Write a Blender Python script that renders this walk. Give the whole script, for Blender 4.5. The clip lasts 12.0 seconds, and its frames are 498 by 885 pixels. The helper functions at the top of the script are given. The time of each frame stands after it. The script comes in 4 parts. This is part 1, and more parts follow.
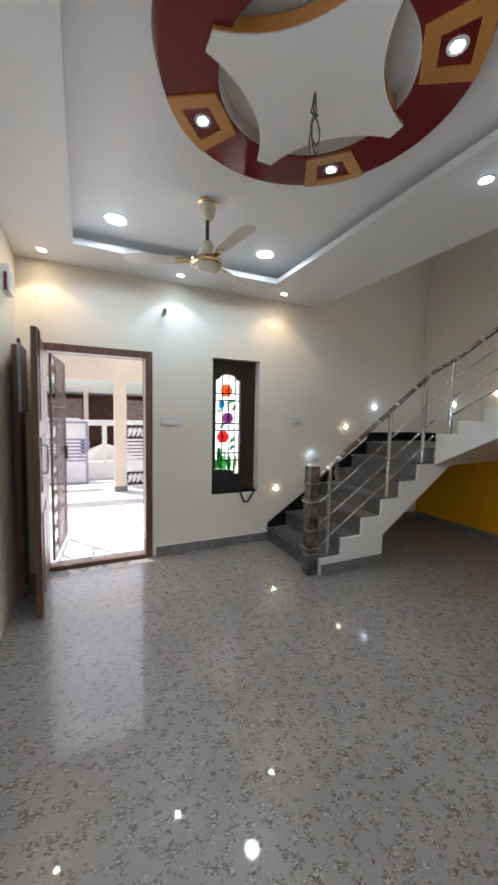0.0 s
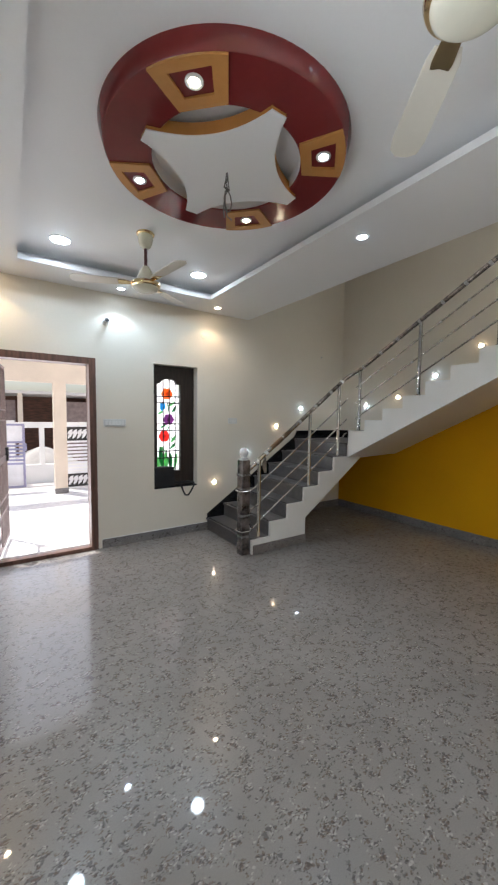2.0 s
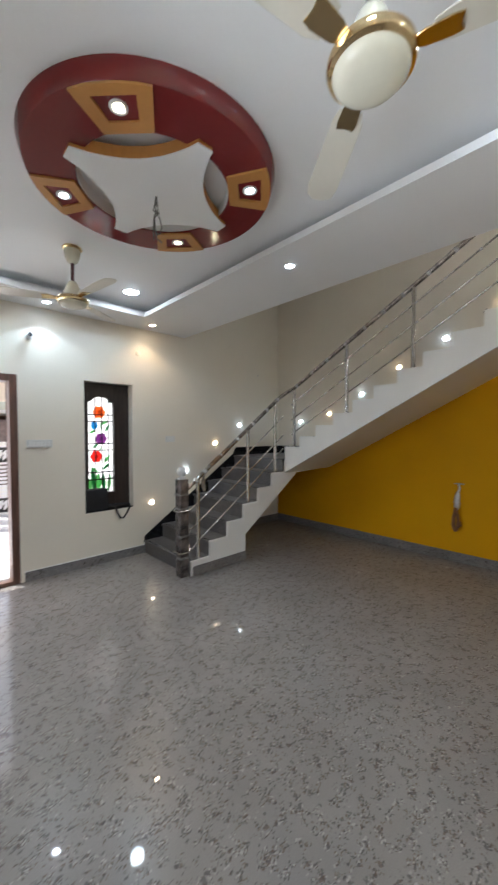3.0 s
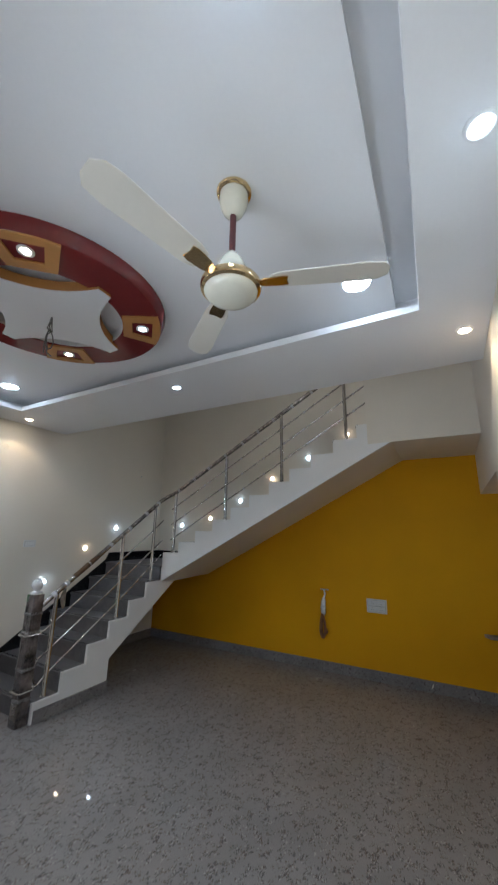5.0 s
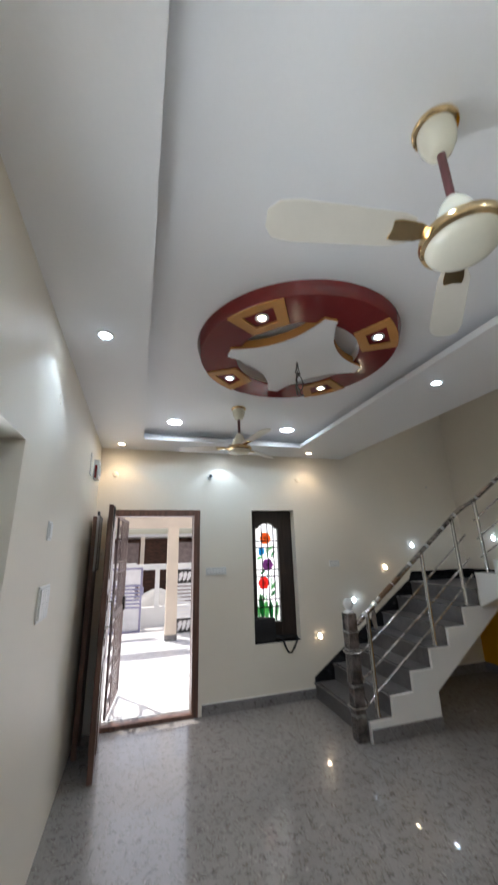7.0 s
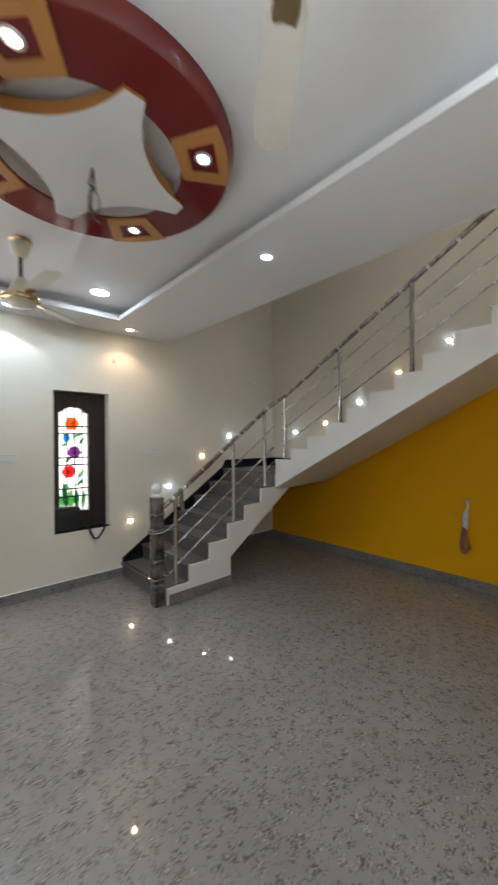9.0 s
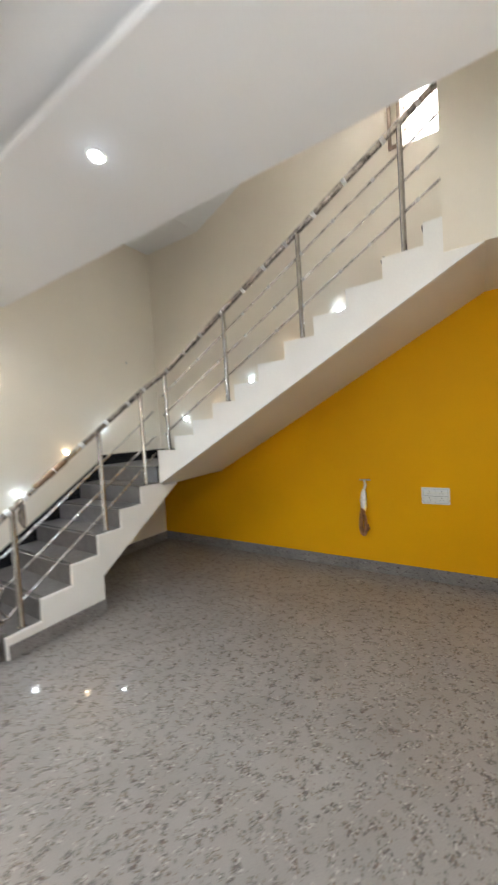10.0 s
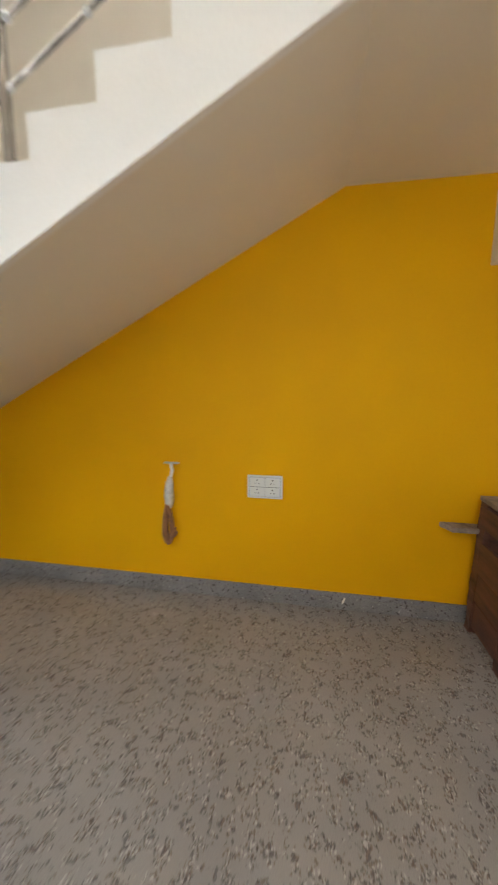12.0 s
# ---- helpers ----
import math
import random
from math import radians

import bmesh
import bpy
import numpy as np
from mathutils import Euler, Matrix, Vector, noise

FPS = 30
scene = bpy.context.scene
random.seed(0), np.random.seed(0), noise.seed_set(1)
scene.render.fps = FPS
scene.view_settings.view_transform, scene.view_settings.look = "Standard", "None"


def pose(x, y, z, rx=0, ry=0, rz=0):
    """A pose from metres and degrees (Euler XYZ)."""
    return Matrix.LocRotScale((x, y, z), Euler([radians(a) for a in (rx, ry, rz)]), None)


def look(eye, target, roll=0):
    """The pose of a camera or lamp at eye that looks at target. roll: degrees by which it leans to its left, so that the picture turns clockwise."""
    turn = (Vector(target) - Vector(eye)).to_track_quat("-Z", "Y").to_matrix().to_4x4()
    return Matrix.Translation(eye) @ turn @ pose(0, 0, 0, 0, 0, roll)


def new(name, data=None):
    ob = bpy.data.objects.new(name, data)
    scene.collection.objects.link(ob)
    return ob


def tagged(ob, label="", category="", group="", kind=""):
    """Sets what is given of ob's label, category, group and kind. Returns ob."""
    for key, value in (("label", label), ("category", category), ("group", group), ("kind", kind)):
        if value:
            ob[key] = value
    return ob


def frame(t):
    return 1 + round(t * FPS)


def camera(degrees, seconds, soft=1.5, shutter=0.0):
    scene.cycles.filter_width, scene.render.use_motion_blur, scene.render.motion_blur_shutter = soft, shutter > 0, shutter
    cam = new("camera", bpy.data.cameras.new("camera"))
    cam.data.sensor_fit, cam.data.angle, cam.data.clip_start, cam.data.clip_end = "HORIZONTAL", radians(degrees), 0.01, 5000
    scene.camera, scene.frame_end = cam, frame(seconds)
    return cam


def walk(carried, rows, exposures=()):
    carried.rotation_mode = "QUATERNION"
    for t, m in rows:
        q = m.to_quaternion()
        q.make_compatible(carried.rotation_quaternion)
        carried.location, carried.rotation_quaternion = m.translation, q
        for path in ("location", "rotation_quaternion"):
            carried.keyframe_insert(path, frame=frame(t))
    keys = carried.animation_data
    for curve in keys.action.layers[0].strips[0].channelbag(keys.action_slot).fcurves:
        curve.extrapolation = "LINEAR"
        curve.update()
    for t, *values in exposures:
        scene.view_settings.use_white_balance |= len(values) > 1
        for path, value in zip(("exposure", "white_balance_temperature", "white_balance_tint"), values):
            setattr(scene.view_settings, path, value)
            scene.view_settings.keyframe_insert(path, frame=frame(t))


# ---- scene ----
cam = camera(69.9, 12.0, 2.1, 0.5)
METRES, EYE, TILT, LEAN, TURN = 8.0, 1.5, 0.0, 0.0, -25.4
PATH = [
    (0, (0.51, 0.61, 1.488), (1.354, 2.417, 1.336), 1.1),
    (0.2, (0.505, 0.548, 1.497), (1.272, 2.391, 1.372), 0.2),
    (0.5, (0.488, 0.379, 1.516), (1.203, 2.237, 1.324), -0.5),
    (0.7, (0.475, 0.312, 1.513), (1.188, 2.167, 1.29), -1.4),
    (1, (0.418, 0.23, 1.503), (1.266, 2.033, 1.332), 0.1),
    (1.5, (0.384, 0.17, 1.506), (1.395, 1.888, 1.34), 0.1),
    (2, (0.374, 0.152, 1.49), (1.483, 1.81, 1.347), 0.7),
    (2.5, (0.39, 0.147, 1.516), (1.602, 1.734, 1.394), 0.4),
    (3, (0.403, 0.124, 1.523), (1.769, 1.583, 1.465), -0.1),
    (3.5, (0.38, 0.079, 1.53), (1.941, 1.324, 1.656), -0.7),
    (3.7, (0.386, 0.045, 1.544), (1.999, 1.214, 1.725), -0.9),
    (5.5, (0.322, -0.07, 1.609), (1.986, 0.843, 2.24), -0.3),
    (5.7, (0.34, -0.111, 1.61), (1.771, 1.044, 2.396), -2.0),
    (6, (0.384, -0.11, 1.648), (1.535, 1.292, 2.491), -3.0),
    (6.3, (0.454, -0.079, 1.649), (1.277, 1.544, 2.48), -2.0),
    (6.5, (0.46, -0.06, 1.651), (1.082, 1.663, 2.455), -2.4),
    (6.7, (0.461, -0.032, 1.662), (0.982, 1.76, 2.382), -1.8),
    (8.5, (0.53, 0.179, 1.57), (1.728, 1.78, 1.596), -1.7),
    (9, (0.827, 0.229, 1.558), (2.166, 1.715, 1.55), -0.4),
    (9.2, (0.941, 0.276, 1.544), (2.357, 1.688, 1.503), -1.1),
    (9.5, (1.116, 0.376, 1.507), (2.655, 1.653, 1.467), -1.7),
    (9.7, (1.233, 0.453, 1.527), (2.841, 1.642, 1.535), -3.9),
    (10, (1.453, 0.479, 1.492), (3.126, 1.573, 1.416), -3.6),
    (10.2, (1.613, 0.507, 1.503), (3.31, 1.551, 1.338), -1.3),
    (10.5, (1.804, 0.517, 1.509), (3.559, 1.452, 1.302), -1.1),
    (10.7, (1.943, 0.535, 1.498), (3.746, 1.371, 1.276), -1.8),
    (11, (2.136, 0.584, 1.485), (4.033, 1.184, 1.283), -2.0),
    (11.2, (2.28, 0.56, 1.477), (4.191, 1.075, 1.191), 0.1),
    (11.5, (2.462, 0.524, 1.423), (4.381, 1.037, 1.186), -0.5),
    (11.7, (2.627, 0.561, 1.433), (4.549, 1.034, 1.147), 0.7),
    (12, (2.829, 0.558, 1.426), (4.772, 0.904, 1.108), 0.2),
]
walk(cam, [(t, look(eye, target, roll)) for t, eye, target, roll in PATH], [(0, 0.36, 6300, 10), (1.0, 0.44, 6300, 10), (2.5, 0.4, 6350, 10), (3.7, 0.45, 6300, 10), (5.5, -0.1, 5800, 10), (6.0, -0.12, 5900, 10), (6.7, 0.0, 6200, 10), (8.5, 0.35, 6450, 10), (9.0, 0.4, 6500, 10), (9.5, 1.1, 6550, 10), (10.5, 1.45, 6700, 10), (12, 1.55, 6800, 10)])

# ---- world, sun and lamps ----
world = bpy.data.worlds.new("world")
scene.world = world
world.use_nodes = True
wn = world.node_tree
wbg = wn.nodes["Background"]
sky = wn.nodes.new("ShaderNodeTexSky")
sky.sky_type = "NISHITA"
sky.sun_disc = False
SUN_EL, SUN_AZ = radians(63), radians(325)
sky.dust_density = 4.0
sky.sun_elevation, sky.sun_rotation = SUN_EL, SUN_AZ
wn.links.new(sky.outputs[0], wbg.inputs[0])
wbg.inputs[1].default_value = 0.15
sun = new("sun", bpy.data.lights.new("sun", "SUN"))
sun.data.energy, sun.data.angle, sun.data.color = 5.0, radians(0.5), (1.0, 0.96, 0.9)
sun.matrix_world = look((5 * math.sin(SUN_AZ), 10 + 5 * math.cos(SUN_AZ), 5 * math.tan(SUN_EL)), (0, 10, 0))

COOL, WARM, NEUTRAL = (0.64, 0.82, 1.0), (1.0, 0.74, 0.46), (1.0, 0.93, 0.84)


def spot(name, place, target, watts, colour, degrees=110, blend=0.6, radius=0.03):
    ob = new(name, bpy.data.lights.new(name, "SPOT"))
    d = ob.data
    d.energy, d.color, d.spot_size, d.spot_blend, d.shadow_soft_size = watts, colour, radians(degrees), blend, radius
    ob.matrix_world = look(place, target)
    return ob


def glow(name, place, watts, colour, radius=0.012):
    ob = new(name, bpy.data.lights.new(name, "POINT"))
    ob.data.energy, ob.data.color, ob.data.shadow_soft_size = watts, colour, radius
    ob.location = place
    return ob


def area(name, place, target, watts, colour, w, h):
    ob = new(name, bpy.data.lights.new(name, "AREA"))
    d = ob.data
    d.energy, d.color, d.shape, d.size, d.size_y = watts, colour, "RECTANGLE", w, h
    ob.matrix_world = look(place, target)
    return ob


area("door_daylight", (0.64, 4.45, 1.1), (0.64, 0, 1.0), 7.0, (0.97, 0.95, 1.0), 0.85, 1.9)
area("front_window_daylight", (2.02, 4.75, 1.4), (2.02, 4.0, 1.4), 9, (0.97, 0.98, 1.0), 0.4, 1.3)
area("side_window_fill", (-0.10, 1.07, 1.5), (1.8, -0.2, 2.81), 9, (0.86, 0.93, 1.0), 0.9, 1.05).data.spread = radians(95)  # fill aimed up from the side window to brighten the ceiling's south rim
# Added fill with no known source, brightening the stair underside and ceiling rim.
area("passage_fill", (4.1, -2.2, 1.2), (3.6, 0.6, 2.2), 3.2, (0.98, 0.97, 1.0), 1.2, 1.2)
# Backlights the white pane added in the high window.
area("high_window_sky", (5.45, 0.80, 4.42), (3.6, 0.80, 4.42), 40, (0.97, 0.98, 1.0), 0.5, 1.2)
area("high_window_daylight", (5.07, 0.80, 4.42), (3.6, 1.5, 3.2), 10, (0.95, 0.97, 1.0), 0.34, 1.0)


# ---- materials ----
def material(name, colour, rough=0.5, metal=0.0, **more):
    m = bpy.data.materials.new(name)
    m.use_nodes = True
    b = m.node_tree.nodes["Principled BSDF"]
    b.inputs["Base Color"].default_value = (*colour, 1)
    b.inputs["Roughness"].default_value = rough
    b.inputs["Metallic"].default_value = metal
    for key, value in more.items():
        b.inputs[key.replace("_", " ")].default_value = value
    return m


def ramp(nodes, stops):
    r = nodes.new("ShaderNodeValToRGB")
    while len(r.color_ramp.elements) < len(stops):
        r.color_ramp.elements.new(0.5)
    for e, (p, c) in zip(r.color_ramp.elements, stops):
        e.position, e.color = p, (*c, 1)
    return r


def noisy(name, colour, rough=0.5, metal=0.0, fine=60.0, coarse=2.5, amount=0.06, bump=0.1, stretch=(1, 1, 1), **more):
    """A surface that varies at two scales, with fine relief."""
    m = material(name, colour, rough, metal, **more)
    n, l = m.node_tree.nodes, m.node_tree.links
    b = n["Principled BSDF"]
    co = n.new("ShaderNodeTexCoord")
    mp = n.new("ShaderNodeMapping")
    mp.inputs["Scale"].default_value = stretch
    l.new(co.outputs["Object"], mp.inputs[0])
    a, c = n.new("ShaderNodeTexNoise"), n.new("ShaderNodeTexNoise")
    a.inputs["Scale"].default_value, a.inputs["Detail"].default_value = fine, 4
    c.inputs["Scale"].default_value, c.inputs["Detail"].default_value = coarse, 5
    l.new(mp.outputs[0], a.inputs["Vector"]), l.new(mp.outputs[0], c.inputs["Vector"])
    mix = n.new("ShaderNodeMath")
    mix.operation = "MULTIPLY_ADD"
    l.new(a.outputs[0], mix.inputs[0])
    mix.inputs[1].default_value = 0.35
    l.new(c.outputs[0], mix.inputs[2])
    lo, hi = [v * (1 - amount * 2) for v in colour], [min(1, v * (1 + amount * 2)) for v in colour]
    r = ramp(n, [(0.4, lo), (0.95, hi)])
    l.new(mix.outputs[0], r.inputs[0]), l.new(r.outputs[0], b.inputs["Base Color"])
    mr = n.new("ShaderNodeMapRange")
    mr.inputs["To Min"].default_value, mr.inputs["To Max"].default_value = max(0, rough * 0.8), min(1, rough * 1.2)
    l.new(c.outputs[0], mr.inputs[0]), l.new(mr.outputs[0], b.inputs["Roughness"])
    if bump:
        bp = n.new("ShaderNodeBump")
        bp.inputs["Strength"].default_value, bp.inputs["Distance"].default_value = bump, 0.002
        l.new(a.outputs[0], bp.inputs["Height"]), l.new(bp.outputs[0], b.inputs["Normal"])
    return m


def granite(name, ground, dark, light, scale, rough, dark_at=0.60, light_at=0.66, clustered=False):
    """Polished stone: a mottled ground with clustered dark and pale flakes."""
    m = material(name, ground, rough)
    n, l = m.node_tree.nodes, m.node_tree.links
    b = n["Principled BSDF"]
    co = n.new("ShaderNodeTexCoord")

    def tex(kind, s, detail=3.0, offset=0.0):
        mp = n.new("ShaderNodeMapping")
        mp.inputs["Location"].default_value = (offset, offset * 0.7, 0)
        l.new(co.outputs["Object"], mp.inputs[0])
        t = n.new(kind)
        t.inputs["Scale"].default_value = s
        if "Detail" in t.inputs:
            t.inputs["Detail"].default_value = detail
        l.new(mp.outputs[0], t.inputs["Vector"])
        return t

    base = tex("ShaderNodeTexNoise", scale * 0.12, 4)
    r0 = ramp(n, [(0.35, [v * 0.86 for v in ground]), (0.65, [min(1, v * 1.12) for v in ground])])
    l.new(base.outputs[0], r0.inputs[0])
    fine = tex("ShaderNodeTexNoise", scale * 4, 3, 3.0)
    r1 = ramp(n, [(0.38, (0.72, 0.72, 0.72)), (0.6, (1.05, 1.05, 1.05))])
    l.new(fine.outputs[0], r1.inputs[0])
    mul = n.new("ShaderNodeMix")
    mul.data_type, mul.blend_type = "RGBA", "MULTIPLY"
    mul.inputs["Factor"].default_value = 0.8
    l.new(r0.outputs[0], mul.inputs["A"]), l.new(r1.outputs[0], mul.inputs["B"])
    last = mul.outputs["Result"]
    for colour, at, off, s in ((dark, dark_at, 11.0, 1.0), (light, light_at, 23.0, 1.25), ([v * 0.6 for v in dark], dark_at + 0.06, 31.0, 1.7)):
        t = tex("ShaderNodeTexNoise", scale * s, 5, off)
        t.inputs["Distortion"].default_value = 0.5
        rr = ramp(n, [(at, (0, 0, 0)), (at + 0.03, (1, 1, 1))])
        if clustered:
            cl = tex("ShaderNodeTexNoise", 13.0, 3, 7.0)
            ad = n.new("ShaderNodeMath")
            ad.operation = "MULTIPLY_ADD"
            l.new(cl.outputs[0], ad.inputs[0])
            ad.inputs[1].default_value, ad.inputs[2].default_value = 0.5, -0.25
            su = n.new("ShaderNodeMath")
            l.new(ad.outputs[0], su.inputs[0]), l.new(t.outputs[0], su.inputs[1])
            l.new(su.outputs[0], rr.inputs[0])
        else:
            l.new(t.outputs[0], rr.inputs[0])
        mx = n.new("ShaderNodeMix")
        mx.data_type = "RGBA"
        l.new(rr.outputs[0], mx.inputs["Factor"]), l.new(last, mx.inputs["A"])
        mx.inputs["B"].default_value = (*colour, 1)
        last = mx.outputs["Result"]
    l.new(last, b.inputs["Base Color"])
    w = tex("ShaderNodeTexNoise", 3.0, 4, 5.0)
    mr = n.new("ShaderNodeMapRange")
    mr.inputs["To Min"].default_value, mr.inputs["To Max"].default_value = rough * 0.7, rough * 1.5
    l.new(w.outputs[0], mr.inputs[0]), l.new(mr.outputs[0], b.inputs["Roughness"])
    return m


def flaked(name):
    """Polished grey stone with clusters of small dark and pale angular flakes."""
    m = material(name, (0.3, 0.29, 0.28), 0.08)
    n, l = m.node_tree.nodes, m.node_tree.links
    b = n["Principled BSDF"]
    co = n.new("ShaderNodeTexCoord")

    def tex(kind, s, vector, **more):
        t = n.new(kind)
        t.inputs["Scale"].default_value = s
        for k, v in more.items():
            t.inputs[k].default_value = v
        l.new(vector, t.inputs["Vector"])
        return t

    warp = tex("ShaderNodeTexNoise", 34, co.outputs["Object"], Detail=3)
    ad = n.new("ShaderNodeVectorMath")
    ad.operation = "MULTIPLY_ADD"
    l.new(warp.outputs["Color"], ad.inputs[0])
    ad.inputs[1].default_value = (0.02, 0.02, 0)
    l.new(co.outputs["Object"], ad.inputs[2])
    mp = n.new("ShaderNodeMapping")
    mp.inputs["Rotation"].default_value = (0, 0, 0.6)
    mp.inputs["Scale"].default_value = (1.0, 1.65, 0.02)
    l.new(ad.outputs[0], mp.inputs[0])
    cluster = tex("ShaderNodeTexNoise", 19.0, co.outputs["Object"], Detail=3.0)
    base_n = tex("ShaderNodeTexNoise", 3.0, co.outputs["Object"], Detail=5)
    r0 = ramp(n, [(0.3, (0.236, 0.219, 0.206)), (0.7, (0.276, 0.257, 0.243))])
    l.new(base_n.outputs[0], r0.inputs[0])
    grain = tex("ShaderNodeTexNoise", 330, co.outputs["Object"], Detail=3)
    r1 = ramp(n, [(0.35, (0.86, 0.86, 0.86)), (0.65, (1.08, 1.08, 1.08))])
    l.new(grain.outputs[0], r1.inputs[0])
    mul = n.new("ShaderNodeMix")
    mul.data_type, mul.blend_type = "RGBA", "MULTIPLY"
    mul.inputs["Factor"].default_value = 1.0
    l.new(r0.outputs[0], mul.inputs["A"]), l.new(r1.outputs[0], mul.inputs["B"])
    last = mul.outputs["Result"]
    for scale, colour, at, gain, channel, factor in ((68, (0.085, 0.078, 0.076), 0.895, 1.2, 0, 0.66), (100, (0.13, 0.09, 0.066), 0.89, 1.2, 1, 0.68), (110, (0.45, 0.42, 0.39), 0.952, 1.0, 2, 0.55), (125, (0.08, 0.07, 0.065), 0.92, 1.2, 0, 0.7)):
        v = tex("ShaderNodeTexVoronoi", scale, mp.outputs[0])
        sp = n.new("ShaderNodeSeparateColor")
        l.new(v.outputs["Color"], sp.inputs[0])
        k = n.new("ShaderNodeMath")
        k.operation = "MULTIPLY_ADD"
        l.new(cluster.outputs[0], k.inputs[0])
        k.inputs[1].default_value, k.inputs[2].default_value = gain, -gain * 0.5
        su = n.new("ShaderNodeMath")
        l.new(k.outputs[0], su.inputs[0]), l.new(sp.outputs[channel], su.inputs[1])
        rr = ramp(n, [(at, (0, 0, 0)), (at + 0.06, (factor, factor, factor))])
        l.new(su.outputs[0], rr.inputs[0])
        mx = n.new("ShaderNodeMix")
        mx.data_type = "RGBA"
        l.new(rr.outputs[0], mx.inputs["Factor"]), l.new(last, mx.inputs["A"])
        mx.inputs["B"].default_value = (*colour, 1)
        last = mx.outputs["Result"]
    l.new(last, b.inputs["Base Color"])
    mr = n.new("ShaderNodeMapRange")
    mr.inputs["To Min"].default_value, mr.inputs["To Max"].default_value = 0.2, 0.3
    l.new(base_n.outputs[0], mr.inputs[0]), l.new(mr.outputs[0], b.inputs["Roughness"])
    b.inputs["Specular IOR Level"].default_value = 0.25
    b.inputs["Coat Weight"].default_value, b.inputs["Coat Roughness"].default_value = 0.4, 0.02
    return m


def glowing(name, colour, strength):
    m = material(name, colour, 0.4)
    b = m.node_tree.nodes["Principled BSDF"]
    b.inputs["Emission Color"].default_value = (*colour, 1)
    b.inputs["Emission Strength"].default_value = strength
    return m


def translucent(name, colour, share=0.75):
    """Coloured glass that lets daylight through."""
    m = bpy.data.materials.new(name)
    m.use_nodes = True
    n, l = m.node_tree.nodes, m.node_tree.links
    n.clear()
    out, mix = n.new("ShaderNodeOutputMaterial"), n.new("ShaderNodeMixShader")
    tr, gl = n.new("ShaderNodeBsdfTranslucent"), n.new("ShaderNodeBsdfPrincipled")
    tr.inputs[0].default_value = (*colour, 1)
    gl.inputs["Base Color"].default_value, gl.inputs["Roughness"].default_value = (*[c * 0.6 for c in colour], 1), 0.12
    mix.inputs[0].default_value = 1 - share
    l.new(tr.outputs[0], mix.inputs[1]), l.new(gl.outputs[0], mix.inputs[2]), l.new(mix.outputs[0], out.inputs[0])
    return m


M_WALL = noisy("cream_wall_paint", (0.775, 0.718, 0.622), 0.5, fine=90, coarse=1.2, amount=0.02, bump=0.12)
M_CEIL = noisy("white_ceiling_paint", (0.82, 0.82, 0.83), 0.5, fine=80, coarse=0.9, amount=0.015, bump=0.06)
M_WHITE = noisy("white_stair_paint", (0.83, 0.82, 0.80), 0.5, fine=70, coarse=2.0, amount=0.03, bump=0.12)
M_YELLOW = noisy("mustard_yellow_wall_paint", (0.76, 0.375, 0.001), 0.7, Specular_IOR_Level=0.2, fine=90, coarse=1.5, amount=0.03, bump=0.12)
M_FLOOR = flaked("polished_mottled_floor_stone")
M_BASE = granite("grey_skirting_granite", (0.238, 0.224, 0.222), (0.10, 0.085, 0.08), (0.42, 0.39, 0.37), 44, 0.2)
M_STEP = granite("grey_step_granite", (0.108, 0.103, 0.105), (0.05, 0.05, 0.054), (0.18, 0.17, 0.17), 110, 0.33)
M_PALESTONE = granite("pale_grey_skirting_stone", (0.50, 0.48, 0.46), (0.40, 0.39, 0.37), (0.58, 0.57, 0.55), 70, 0.25)
M_NOSE = granite("dark_step_edge", (0.06, 0.06, 0.062), (0.03, 0.03, 0.03), (0.11, 0.11, 0.11), 110, 0.15)
M_NEWEL = noisy("wrapped_brown_granite", (0.085, 0.07, 0.065), 0.06, fine=45, coarse=12, amount=0.6, bump=1.0, Coat_Weight=1.0, Coat_Roughness=0.03)
M_BLACK = noisy("black_granite", (0.012, 0.012, 0.014), 0.12, fine=200, coarse=8, amount=0.2, bump=0.0)
M_STEEL = noisy("stainless_steel", (0.46, 0.45, 0.44), 0.17, 1.0, fine=150, coarse=20, amount=0.08, bump=0.05)
M_RAIL = noisy("film_wrapped_steel_pipe", (0.33, 0.30, 0.28), 0.2, 0.85, fine=70, coarse=22, amount=0.6, bump=1.0)
M_BAR = noisy("film_wrapped_thin_bar", (0.58, 0.56, 0.54), 0.18, 0.9, fine=60, coarse=18, amount=0.35, bump=1.0)
M_WRAP = noisy("crinkled_clear_film", (0.93, 0.93, 0.93), 0.1, 0.35, fine=90, coarse=25, amount=0.2, bump=1.0)
M_FILM = noisy("grey_clear_film", (0.30, 0.29, 0.28), 0.15, 0.4, fine=90, coarse=25, amount=0.3, bump=1.0)
M_GOLDWRAP = noisy("brown_packing_tape", (0.17, 0.105, 0.065), 0.22, 0.4, fine=100, coarse=25, amount=0.2, bump=0.8)
M_WOOD = noisy("dark_varnished_teak", (0.125, 0.06, 0.042), 0.42, fine=60, coarse=6, amount=0.3, bump=0.1, stretch=(6, 6, 0.5))
M_GREYLEAF = noisy("grey_leaf_surface", (0.43, 0.42, 0.42), 0.25, fine=60, coarse=6, amount=0.2, bump=0.08, stretch=(6, 6, 0.5))
M_SHUT = noisy("faded_brown_paint", (0.26, 0.19, 0.14), 0.5, fine=60, coarse=6, amount=0.2, bump=0.08)
M_DARKFRAME = noisy("dark_brown_window_wood", (0.022, 0.014, 0.011), 0.35, fine=60, coarse=6, amount=0.3, bump=0.1, stretch=(6, 6, 0.5))
